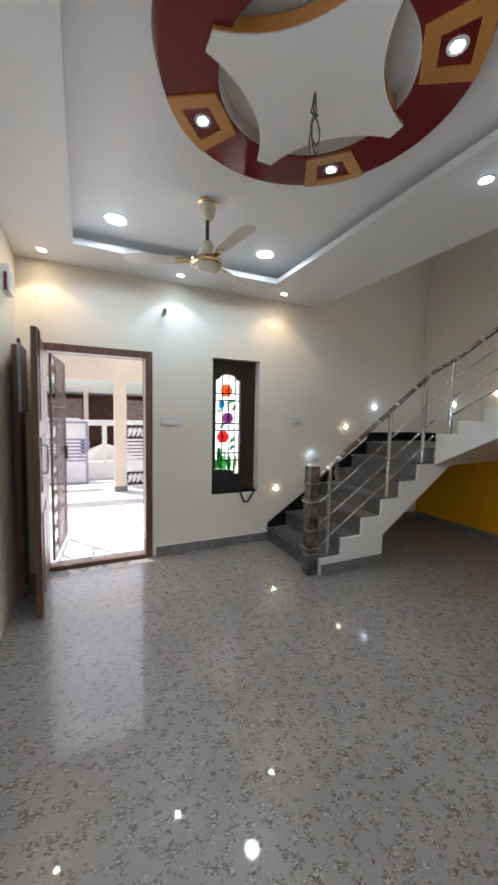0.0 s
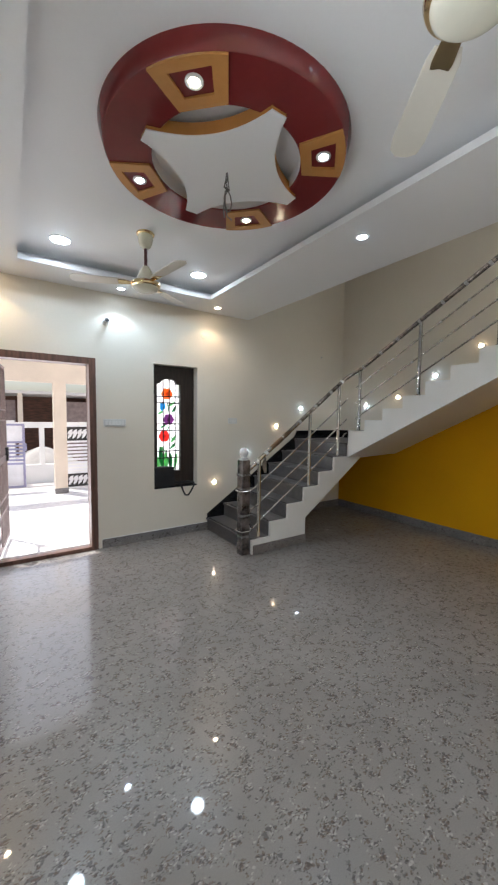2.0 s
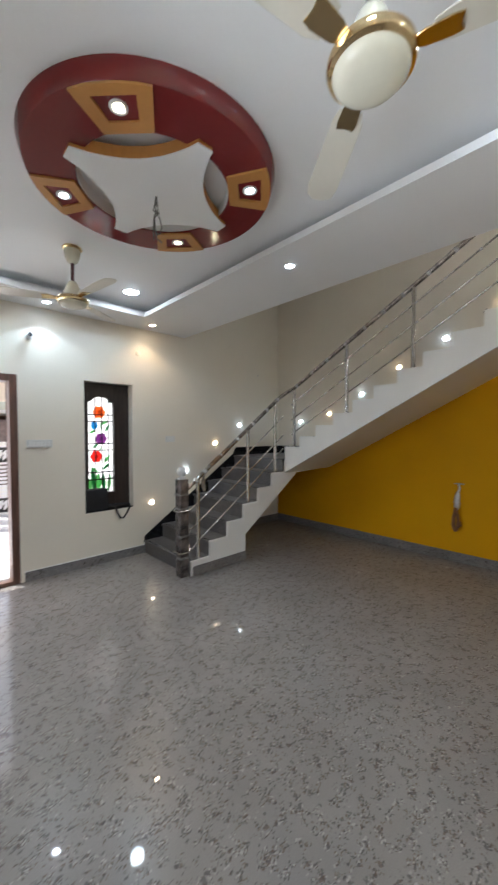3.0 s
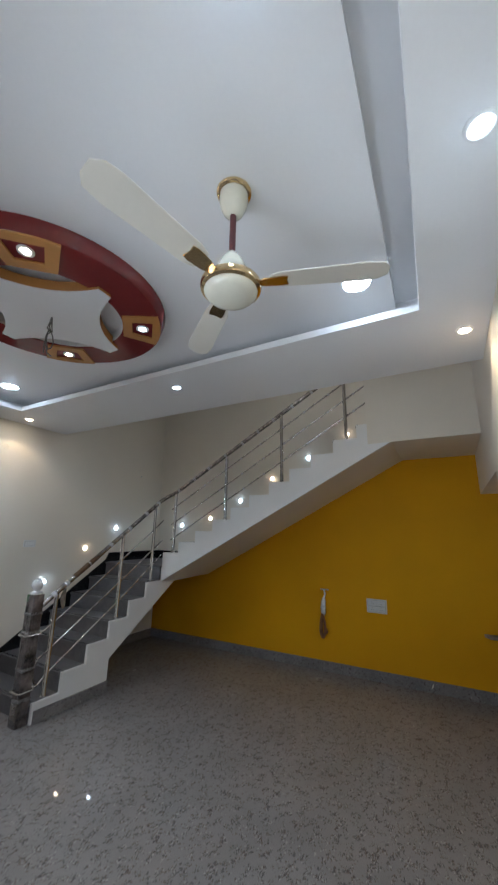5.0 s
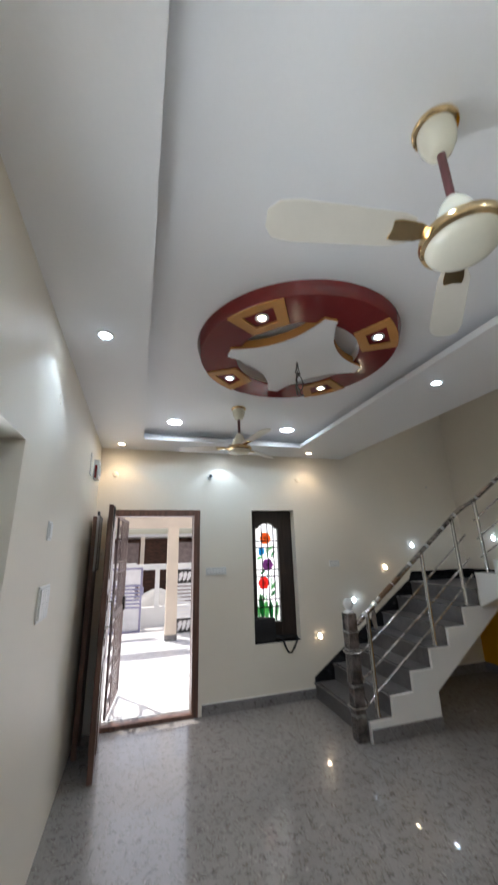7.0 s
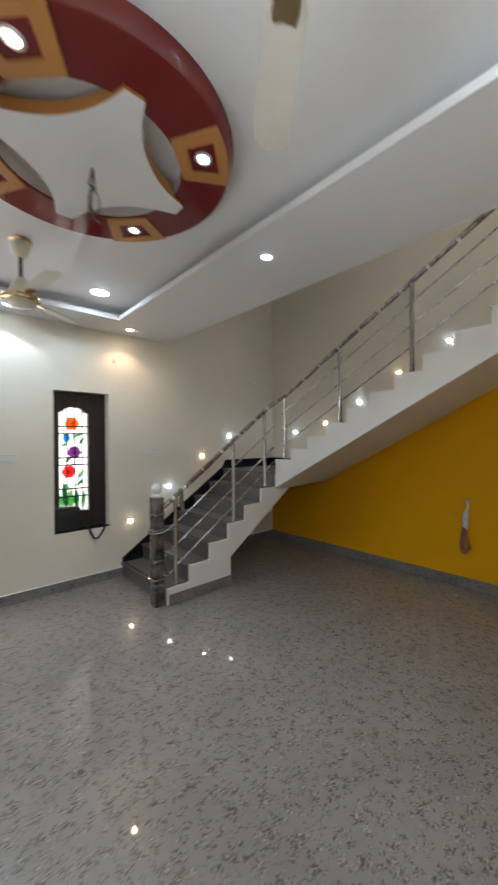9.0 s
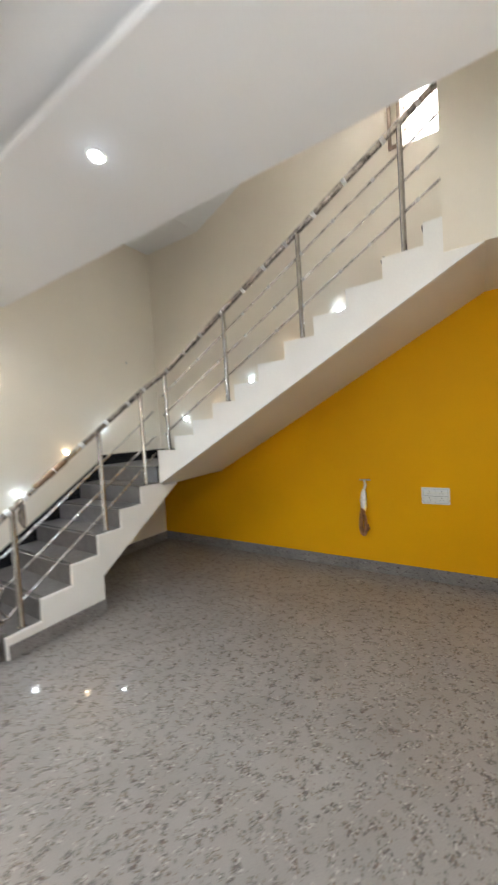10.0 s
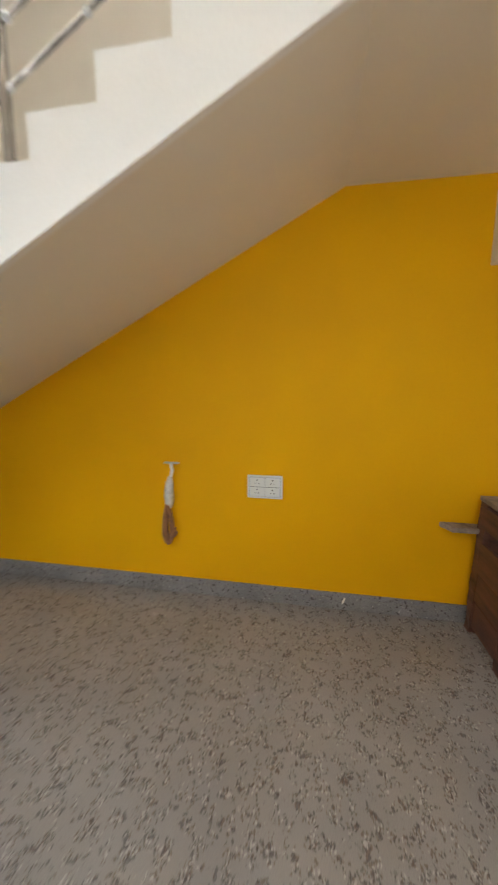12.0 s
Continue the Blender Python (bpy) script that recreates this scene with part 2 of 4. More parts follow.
M_RED = noisy("maroon_gloss_paint", (0.18, 0.02, 0.02), 0.1, fine=40, coarse=3, amount=0.06, bump=0.03)
M_ORANGE = noisy("ochre_gloss_paint", (0.52, 0.235, 0.065), 0.25, fine=40, coarse=3, amount=0.05, bump=0.03)
M_CREAM = noisy("cream_enamel", (0.70, 0.67, 0.55), 0.07, fine=60, coarse=5, amount=0.03, bump=0.0)
M_BLADE = noisy("pale_cream_blade_enamel", (0.64, 0.60, 0.52), 0.3, fine=60, coarse=5, amount=0.02, bump=0.0)
M_BRASS = noisy("polished_champagne_gold", (0.70, 0.53, 0.30), 0.16, 1.0, fine=120, coarse=9, amount=0.12, bump=0.0)
M_FANROD = noisy("brown_rod_enamel", (0.11, 0.03, 0.03), 0.3, fine=60, coarse=5, amount=0.1, bump=0.0)
M_WALLTRIM = noisy("cream_painted_plastic", (0.74, 0.68, 0.58), 0.6, fine=90, coarse=9, amount=0.02, bump=0.0)
M_PLATE = noisy("white_switch_plastic", (0.74, 0.74, 0.72), 0.3, fine=90, coarse=9, amount=0.02, bump=0.0)
M_GREYP = noisy("grey_plastic", (0.52, 0.52, 0.51), 0.35, fine=90, coarse=9, amount=0.04, bump=0.0)
M_DARKP = noisy("black_plastic", (0.02, 0.02, 0.022), 0.35, fine=90, coarse=9, amount=0.2, bump=0.0)
M_BAG = noisy("black_fabric", (0.012, 0.012, 0.014), 0.7, fine=200, coarse=15, amount=0.3, bump=0.6)
M_IRON = noisy("painted_grille_iron", (0.24, 0.19, 0.19), 0.4, 0.3, fine=90, coarse=9, amount=0.15, bump=0.1)
M_GATE = noisy("grey_violet_gate_paint", (0.33, 0.32, 0.48), 0.4, 0.2, fine=60, coarse=5, amount=0.1, bump=0.05)
M_GATEW = noisy("pale_gate_paint", (0.78, 0.78, 0.82), 0.4, 0.1, fine=60, coarse=5, amount=0.06, bump=0.05)
M_CEMENT = noisy("cream_outside_plaster", (0.70, 0.60, 0.50), 0.7, fine=60, coarse=2, amount=0.05, bump=0.2)
M_PORCH = noisy("pale_porch_tile", (0.84, 0.83, 0.87), 0.3, fine=25, coarse=7, amount=0.14, bump=0.05)
M_GROUND = noisy("dusty_road", (0.62, 0.59, 0.56), 0.9, fine=30, coarse=1.0, amount=0.12, bump=0.5)
M_ROPE = noisy("brown_cord", (0.30, 0.14, 0.06), 0.7, fine=150, coarse=20, amount=0.3, bump=0.4)
M_WIRE = noisy("grey_wire_sleeve", (0.10, 0.095, 0.09), 0.5, fine=150, coarse=20, amount=0.3, bump=0.2)
M_PLY = noisy("worn_brown_ply", (0.11, 0.045, 0.028), 0.6, fine=50, coarse=4, amount=0.4, bump=0.5, stretch=(1, 1, 5))
M_PLANK = noisy("dusty_pale_plank", (0.25, 0.19, 0.145), 0.8, fine=50, coarse=8, amount=0.35, bump=0.5)
M_LEDC = glowing("cool_led_disc", (0.80, 0.92, 1.0), 60)
M_LEDW = glowing("warm_led_disc", (1.0, 0.80, 0.55), 60)
M_TRIM = noisy("white_lamp_trim", (0.8, 0.8, 0.8), 0.35, fine=90, coarse=9, amount=0.01, bump=0.0)


# ---- mesh helpers ----
def part(name, bm, mat, parent=None, label="", smooth=False):
    me = bpy.data.meshes.new(name)
    bmesh.ops.recalc_face_normals(bm, faces=bm.faces[:])
    bm.to_mesh(me)
    bm.free()
    me.materials.append(mat)
    if smooth:
        me.shade_smooth()
        me.set_sharp_from_angle(angle=radians(38))
    ob = new(name, me)
    if parent:
        ob.parent = parent
    return tagged(ob, label)


def box(lo, hi, bevel=0.0, bm=None):
    bm = bm or bmesh.new()
    lo, hi = Vector(lo), Vector(hi)
    r = bmesh.ops.create_cube(bm, size=1, matrix=Matrix.Translation((lo + hi) / 2) @ Matrix.Diagonal((*(hi - lo), 1)))
    if bevel:
        edges = list({e for v in r["verts"] for e in v.link_edges})
        bmesh.ops.bevel(bm, geom=edges, offset=bevel, segments=2, profile=0.7, affect="EDGES")
    return bm


def prism(points, axis, a, b, bevel=0.0, bm=None):
    """A flat outline of (u, v) pushed along an axis from a to b. Axis x: (u, v) = (y, z); y: (x, z); z: (x, y)."""
    bm = bm or bmesh.new()
    put = {"x": lambda u, v, w: (w, u, v), "y": lambda u, v, w: (u, w, v), "z": lambda u, v, w: (u, v, w)}[axis]
    lo = [bm.verts.new(put(u, v, a)) for u, v in points]
    hi = [bm.verts.new(put(u, v, b)) for u, v in points]
    n = len(points)
    caps = [bm.faces.new(lo), bm.faces.new(hi[::-1])]
    for i in range(n):
        bm.faces.new((lo[i], lo[(i + 1) % n], hi[(i + 1) % n], hi[i]))
    if bevel:
        edges = list({e for f in caps for e in f.edges})
        bmesh.ops.bevel(bm, geom=edges, offset=bevel, segments=2, affect="EDGES")
    return bm


def lathe(profile, centre, segments=32, bm=None):
    """A profile of (radius, z) turned about a vertical axis."""
    bm = bm or bmesh.new()
    cx, cy, cz = centre
    rings = []
    for r, z in profile:
        if r < 1e-5:
            rings.append([bm.verts.new((cx, cy, cz + z))])
        else:
            rings.append([bm.verts.new((cx + r * math.cos(k * math.tau / segments), cy + r * math.sin(k * math.tau / segments), cz + z)) for k in range(segments)])
    for p, q in zip(rings, rings[1:]):
        for k in range(segments):
            j = (k + 1) % segments
            f = [p[k % len(p)], p[j % len(p)], q[j % len(q)], q[k % len(q)]]
            f = list(dict.fromkeys(f))
            if len(f) > 2:
                bm.faces.new(f)
    return bm


def tube(points, radius, sides=10, closed=False, bm=None):
    """A round bar along points; radius may be a number or a list."""
    bm = bm or bmesh.new()
    pts = [Vector(p) for p in points]
    n = len(pts)
    up = Vector((0.13, 0.21, 0.97))
    rings = []
    for i, p in enumerate(pts):
        a = pts[i - 1] if i or closed else p
        b = pts[(i + 1) % n] if i < n - 1 or closed else p
        d = (b - a).normalized()
        s = d.cross(up).normalized()
        if s.length < 0.1:
            s = d.cross(Vector((1, 0, 0))).normalized()
        t = s.cross(d)
        r = radius[i] if isinstance(radius, (list, tuple)) else radius
        rings.append([bm.verts.new(p + (s * math.cos(k * math.tau / sides) + t * math.sin(k * math.tau / sides)) * r) for k in range(sides)])
    pairs = list(zip(rings, rings[1:])) + ([(rings[-1], rings[0])] if closed else [])
    for p, q in pairs:
        for k in range(sides):
            j = (k + 1) % sides
            bm.faces.new((p[k], p[j], q[j], q[k]))
    if not closed:
        bm.faces.new(rings[0][::-1]), bm.faces.new(rings[-1])
    return bm


def petal_disc(x, z, r, lobes, y, squash=1.0, turn=0.0):
    pts = []
    for i in range(lobes * 8):
        a = turn + i * math.tau / (lobes * 8)
        rr = r * (0.84 + 0.16 * abs(math.cos(lobes * a / 2)))
        pts.append((x + rr * math.cos(a), z + rr * squash * math.sin(a)))
    return prism(pts, "y", y - 0.002, y)


def leaf_shape(x0, z0, x1, z1_, width, y):
    a, b = Vector((x0, z0)), Vector((x1, z1_))
    s = Vector((-(b - a).y, (b - a).x)).normalized()
    left, right = [], []
    for i in range(1, 8):
        t = i / 8
        wdt = width * math.sin(math.pi * t) ** 0.8
        c = a.lerp(b, t)
        left.append(tuple(c + s * wdt)), right.append(tuple(c - s * wdt))
    return prism([tuple(a), *left, tuple(b), *right[::-1]], "y", y - 0.0015, y)


def structure(ob, label):
    return tagged(ob, label, kind="structure")


def base(name, place, label, category, group=""):
    ob = new(name)
    ob.location = place
    return tagged(ob, label, category, group)


def place_parts(ob, made):
    """Hang finished parts, built in world places, under a thing that stands elsewhere."""
    for p in made:
        p.parent = ob
        p.matrix_parent_inverse = Matrix.Translation(ob.location).inverted()


# ---- the room's main sizes ----
NORTH, EAST, SOUTH = 4.305, 5.01, -0.335
CEIL = 2.81
TX0, TX1, TY0, TY1 = 0.46, 2.298, -0.02, 3.85
SKEW = 0.035  # the tray's south edge is not quite square
TRAY = 2.922
VOID = 3.12
SIDE1, SIDE2 = 3.255, 3.985
PORCH = -0.05

structure(part("floor", box((-0.25, -2.4, -0.12), (5.3, 4.535, 0)), M_FLOOR), "polished grey-beige floor of mottled granite, clean and glossy")

# north wall with the doorway and the window opening
DX0, DX1, DZ = 0.14, 1.15, 2.1
WX0, WX1, WZ0, WZ1 = 1.79, 2.355, 0.605, 2.103
NO = NORTH + 0.23
bm = bmesh.new()
for x0, x1, z0, z1 in ((-0.25, DX0, 0, 5.8), (DX0, DX1, DZ, 5.8), (DX1, WX0, 0, 5.8), (WX0, WX1, 0, WZ0), (WX0, WX1, WZ1, 5.8), (WX1, 5.25, 0, 5.8)):
    box((x0, NORTH, z0), (x1, NO, z1), bm=bm)
bmesh.ops.remove_doubles(bm, verts=bm.verts[:], dist=1e-4)
structure(part("wall_north", bm, M_WALL), "cream painted front wall with a doorway and a narrow window")

# west wall with a window opening
VY0, VY1, VZ0, VZ1 = 0.55, 1.60, 0.9, 2.103
bm = bmesh.new()
for y0, y1, z0, z1 in ((-2.4, VY0, 0, 5.8), (VY1, NORTH, 0, 5.8), (VY0, VY1, 0, VZ0), (VY0, VY1, VZ1, 5.8)):
    box((-0.23, y0, z0), (0, y1, z1), bm=bm)
structure(part("wall_west", bm, M_WALL), "cream painted side wall with a recessed window")

# east wall: yellow below the stair, cream above it, with a high window
SY0, SY1, SZ0, SZ1 = 0.62, 0.985, 3.908, 4.95
line = [(NORTH, 1.08), (3.3, 1.08), (0.42, 2.62), (-0.335, 2.62)]
structure(part("wall_east_lower", prism([(-2.4, 0), (NORTH, 0), *line, (-2.4, 2.62)], "x", EAST, EAST + 0.23), M_YELLOW), "mustard yellow painted wall under the stair")
bm = bmesh.new()
prism([(1.2, 5.8), (1.2, 2.2029), (3.3, 1.08), (NORTH, 1.08), (NORTH, 5.8)], "x", EAST, EAST + 0.23, bm=bm)
prism([(SY1, 2.3179), (1.2, 2.2029), (1.2, 5.8), (SY1, 5.8)], "x", EAST, EAST + 0.23, bm=bm)
prism([(SY0, 2.5131), (SY1, 2.3179), (SY1, SZ0), (SY0, SZ0)], "x", EAST, EAST + 0.23, bm=bm)
prism([(SY0, SZ1), (SY1, SZ1), (SY1, 5.8), (SY0, 5.8)], "x", EAST, EAST + 0.23, bm=bm)
prism([(-2.4, 2.62), (0.42, 2.62), (SY0, 2.5131), (SY0, 5.8), (-2.4, 5.8)], "x", EAST, EAST + 0.23, bm=bm)
structure(part("wall_east_upper", bm, M_WALL), "cream painted wall above the stair")

# south wall with the wide opening beside the yellow wall
bm = box((0, SOUTH - 0.2, 0), (3.35, SOUTH, 5.8))
box((3.35, SOUTH - 0.2, 2.05), (EAST, SOUTH, 5.8), bm=bm)
structure(part("wall_south", bm, M_WALL), "cream painted wall with a wide opening at its end")
structure(part("wall_passage", box((0, -2.6, 0), (5.24, -2.4, 5.8)), M_WALL), "plain cream wall at the end of the passage")
structure(part("ceiling_passage", box((0, -2.4, 2.6), (EAST, SOUTH - 0.2, 2.75)), M_CEIL), "plain white passage ceiling")

# dropped ceiling: a rim round a shallow tray with a recessed cove
LIP = 0.045


def rim(x0, x1, y0, y1, z0, z1_):
    """Four butted slabs round an opening, whose south edge leans by SKEW either way."""
    bm = bmesh.new()
    a, b = y0 - SKEW, y0 + SKEW
    for pts in ([(0, SOUTH), (x0, SOUTH), (x0, NORTH), (0, NORTH)], [(x1, SOUTH), (VOID, SOUTH), (VOID, NORTH), (x1, NORTH)],
                [(x0, SOUTH), (x1, SOUTH), (x1, b), (x0, a)], [(x0, y1), (x1, y1), (x1, NORTH), (x0, NORTH)]):
        prism(pts, "z", z0, z1_, bm=bm)
    return bm


structure(part("ceiling", rim(TX0, TX1, TY0, TY1, CEIL, CEIL + LIP), M_CEIL), "smooth white gypsum ceiling with a sunken tray and a sharp lip")
C = 0.13
structure(part("ceiling_cove", rim(TX0 - C, TX1 + C, TY0 - C, TY1 + C, CEIL + LIP, TRAY + 0.05), M_CEIL), "white recessed cove behind the ceiling lip")
# Slot added at the south end so a dark shade band shows there.
S = TY0 + 0.125
bm = prism([(TX0 - C - 0.02, S - SKEW), (TX1 + C + 0.02, S + SKEW), (TX1 + C + 0.02, TY1 + C + 0.02), (TX0 - C - 0.02, TY1 + C + 0.02)], "z", TRAY, TRAY + 0.049)
box((0, SOUTH, TRAY + 0.05), (VOID, NORTH, 3.1), bm=bm)
structure(part("ceiling_tray", bm, M_CEIL), "smooth white tray ceiling, cut back along one end for a shade band")
# upper storey round the stair well
structure(part("wall_stairwell", box((VOID - 0.12, SOUTH, 3.1), (VOID, NORTH, 5.8)), M_WALL), "cream painted wall of the stair well")
structure(part("wall_stair_top", box((SIDE2 - 0.004, SOUTH, 2.488), (SIDE2 + 0.12, 0.637, 5.8)), M_WALL), "cream painted wall closing the top of the stair")
bm = prism([(NORTH, 4.0), (3.4, 4.0), (-0.335, 5.6), (-0.335, 5.8), (NORTH, 5.8)], "x", VOID, EAST)
structure(part("ceiling_stairwell", bm, M_CEIL), "white sloping underside of the upper stair")
structure(part("roof", box((-0.4, -2.7, 5.8), (5.3, 4.6, 5.95)), M_CEMENT), "flat plastered concrete roof slab")

# ---- skirting ----
def skirting(name, lo, hi):
    structure(part(name, box(lo, hi, 0.003), M_BASE), "low grey granite skirting along the wall foot")
    if lo[1] > 4:
        structure(part("trim", box((lo[0], hi[1] - 0.010, hi[2] + 0.0003), (hi[0], hi[1] - 0.0005, hi[2] + 0.005)), M_WHITE), "thin white paint bead along the top of the skirting")


skirting("baseboard", (1.19, NORTH - 0.014, 0), (2.51, NORTH, 0.1))
skirting("baseboard", (3.29, NORTH - 0.014, 0), (EAST - 0.014, NORTH, 0.112))
skirting("baseboard", (EAST - 0.014, -2.39, 0), (EAST, NORTH, 0.112))
skirting("baseboard", (2.515, SIDE1 - 0.014, 0), (3.275, SIDE1, 0.1))
skirting("baseboard", (0.02, SOUTH, 0), (3.34, SOUTH + 0.014, 0.1))

# ---- staircase ----
G, R1, R2 = 0.249, 0.168, 0.1372
X1 = 2.50


def z1(k):
    return R1 * k - 0.012


stairs = base("staircase", (3.9, 3.3, 0), "white plastered staircase with grey granite steps turning at a landing", "staircase")
made = []
# solid body of the lower flight
T = 0.022
out = [(X1 + 0.01, 0.0)]
for k in range(1, 8):
    x = X1 + 0.01 + (k - 1) * G
    out += [(x, z1(k) - T), (x + G, z1(k) - T)] if k < 7 else [(x, z1(k) - T), (EAST, z1(k) - T)]
out += [(EAST, 0.985), (4.235, 0.962), (3.272, 0.30), (3.272, 0.0)]
sides = [(X1, 0.0)]
for k in range(1, 7):
    x = X1 + (k - 1) * G
    sides += [(x, z1(k)), (x + G, z1(k))]
sides += [(SIDE2 + 0.02, z1(6)), (SIDE2 + 0.02, 0.963), (4.235, 0.963), (3.272, 0.301), (3.272, 0.0)]
made.append(part("flight_body", prism(out, "y", SIDE1 + 0.03, NORTH), M_WHITE))
made.append(part("stringer", prism(sides, "y", SIDE1, SIDE1 + 0.03, 0.002), M_WHITE))
Y2 = 3.0085
y_of = lambda k: Y2 - (k - 9) * 0.2515
z_of = lambda k: 1.332 + (k - 8) * R2
# upper flight: white side with the step outline, body behind it
LAST = 20
side = [(SIDE1, 0.985), (SIDE1, z_of(8))]
body = [(SIDE1, 0.985), (SIDE1, z_of(8) - T)]
for k in range(9, LAST + 1):
    y = y_of(k)
    side += [(y, z_of(k - 1)), (y, z_of(k))]
    body += [(y - 0.01, z_of(k - 1) - T), (y - 0.01, z_of(k) - T)]
side += [(SOUTH, z_of(LAST)), (SOUTH, 2.49), (0.422, 2.49)]
body += [(SOUTH, z_of(LAST) - T), (SOUTH, 2.49), (0.422, 2.49)]
made.append(part("flight_body", prism(body, "x", SIDE2 + 0.03, EAST), M_WALL))
made.append(part("stringer", prism(side, "x", SIDE2, SIDE2 + 0.03), M_WHITE))
for k in range(1, 8):
    x = X1 + (k - 1) * G
    x2 = x + G + 0.01 if k < 7 else EAST
    ye = SIDE1 + 0.0305
    made.append(part("riser", box((x - 0.001, ye, (z1(k - 1) if k > 1 else 0.0) + 0.001), (x + 0.014, NORTH, z1(k) - T), 0.002), M_STEP))
    made.append(part("tread", box((x - 0.018, ye, z1(k) - T + 0.002), (x2, NORTH, z1(k) + 0.002), 0.005), M_STEP))
for k in range(1, 7):
    x = X1 + (k - 1) * G
    for i in range(3):
        made.append(part("groove", box((x - 0.004 + i * 0.014, SIDE1 + 0.04, z1(k) + 0.0015), (x + 0.002 + i * 0.014, NORTH - 0.03, z1(k) + 0.0028)), M_BLACK, label="fine dark anti-slip groove line"))
made.append(part("riser", box((SIDE2 + 0.031, SIDE1 - 0.001, z1(7) + 0.003), (EAST, SIDE1 + 0.014, z_of(8) - T), 0.002), M_STEP))
for k in range(8, LAST + 1):
    y = y_of(k) if k > 8 else SIDE1
    ynext = y_of(k + 1) if k < LAST else SOUTH
    if k > 8:
        made.append(part("riser", box((SIDE2 + 0.031, y - 0.014, z_of(k - 1) + 0.001), (EAST, y + 0.001, z_of(k) - T), 0.002), M_STEP))
    made.append(part("tread", box((SIDE2 + 0.031, ynext - 0.01, z_of(k) - T), (EAST, y + 0.012, z_of(k)), 0.003), M_STEP))
for k in range(8, 18):
    y = y_of(k) if k > 8 else SIDE1
    yn = y_of(k + 1)
    made.append(part("skirting", box((EAST - 0.012, yn, z_of(k) + 0.001), (EAST - 0.0005, y + (0.0 if k == 8 else 0.0), z_of(k) + 0.095), 0.002), M_PALESTONE, label="pale stone skirting stepping up the wall"))
    made.append(part("skirting", box((EAST - 0.012, yn + 0.001, z_of(k) + 0.096), (EAST - 0.0005, yn + 0.09, z_of(k + 1) + 0.095), 0.002), M_PALESTONE, label="pale stone skirting stepping up the wall"))
# black skirting up the wall side
sk = [(X1 - 0.004, 0.158), (X1 - 0.004, 0.21)]
sk += [(3.98, 0.21 + 0.668 * 1.477), (4.03, 1.29), (EAST, 1.29), (EAST, z1(7) + 0.003), (X1 + 6 * G, z1(7) + 0.003)]
for k in range(6, 0, -1):
    sk += [(X1 + k * G, z1(k) + 0.003), (X1 + (k - 1) * G - 0.0, z1(k) + 0.003)]
clean = []
for p in sk:
    if not clean or (Vector(p) - Vector(clean[-1])).length > 1e-3:
        clean.append(p)
if (Vector(clean[0]) - Vector(clean[-1])).length < 0.02:
    clean.pop()
made.append(part("skirting", prism(clean, "y", NORTH - 0.014, NORTH - 0.0005), M_BLACK, label="black granite skirting following the steps"))
made.append(part("skirting", box((EAST - 0.014, SIDE1 + 0.015, z1(7) + 0.003), (EAST - 0.0005, NORTH - 0.015, 1.29)), M_BLACK, label="black granite skirting following the steps"))
place_parts(stairs, made)

# ---- railing ----
rail = base("stair_railing", (2.43, 3.34, 0), "stainless steel stair railing still wrapped in packing film", "railing")
made = []
RY, RX = 3.315, 4.035


def post(x, y, z0, z1_, r=0.019):
    bm = lathe([(0, 0), (0.032, 0), (0.032, 0.008), (r + 0.004, 0.012), (r, 0.02), (r, z1_ - z0), (0, z1_ - z0)], (x, y, z0), 16)
    p = part("post", bm, M_STEEL, smooth=True)
    made.append(p)


h1 = lambda x: 0.93 + 0.725 * (x - 2.5)
h2 = lambda y: 2.97 - 0.572 * (y - 1.61)
posts1 = [(2.63, z1(1)), (3.37, z1(4)), (3.86, z1(6))]
posts2 = [(3.135, z_of(8)), (2.36, z_of(11)), (1.612, z_of(14)), (0.863, z_of(17))]
for x, z in posts1:
    post(x, RY, z + 0.002, h1(x) - 0.02)
for y, z in posts2:
    post(RX, y, z, h2(y) - 0.02)
top = [(2.50, RY, h1(2.50)), (3.0, RY, h1(3.0)), (3.5, RY, h1(3.5)), (3.95, RY, h1(3.95)), (RX, 3.24, 2.06), (RX, 3.14, h2(3.14))]
top += [(RX, y, h2(y)) for y in (2.6, 2.0, 1.4, 0.84, 0.2)]
made.append(part("handrail", tube(top, 0.0235, 14), M_RAIL, smooth=True, label="wide steel handrail in crinkled brown film"))
LOW = [[(2.50, 0.27), (2.55, 0.265), (2.636, 0.342), (3.371, 0.83), (3.857, 1.182), (4.02, 1.30)],
       [(2.50, 0.50), (2.53, 0.485), (2.60, 0.52), (3.361, 1.027), (3.867, 1.375), (4.02, 1.48)],
       [(2.49, 0.70), (2.55, 0.705), (2.85, 0.902), (3.351, 1.256), (3.852, 1.61), (4.02, 1.735)]]
for f, low in zip((2.396, 2.589, 2.787), LOW):
    def at2(y):
        return f + 0.575 * (1.61 - y)

    made.append(part("bar", tube([(x, RY, z) for x, z in low], 0.0085, 8), M_BAR, smooth=True))
    pts = [(RX, y, at2(y)) for y in (3.19, 3.135, 2.36, 1.612, 0.863, 0.2)]
    made.append(part("bar", tube(pts, 0.0085, 8), M_BAR, smooth=True))
    rng = random.Random(int(f * 100))
    for i in range(10):
        y = 2.95 - i * 0.27 + rng.uniform(-0.04, 0.04)
        if y > 0.25:
            d = Vector((0, -1, 0.56)).normalized() * 0.012
            c = Vector((RX, y, at2(y)))
            made.append(part("tie", tube([c - d, c, c + d], [0.0105, 0.015, 0.0105], 8), M_WRAP, smooth=True))
rng = random.Random(4)
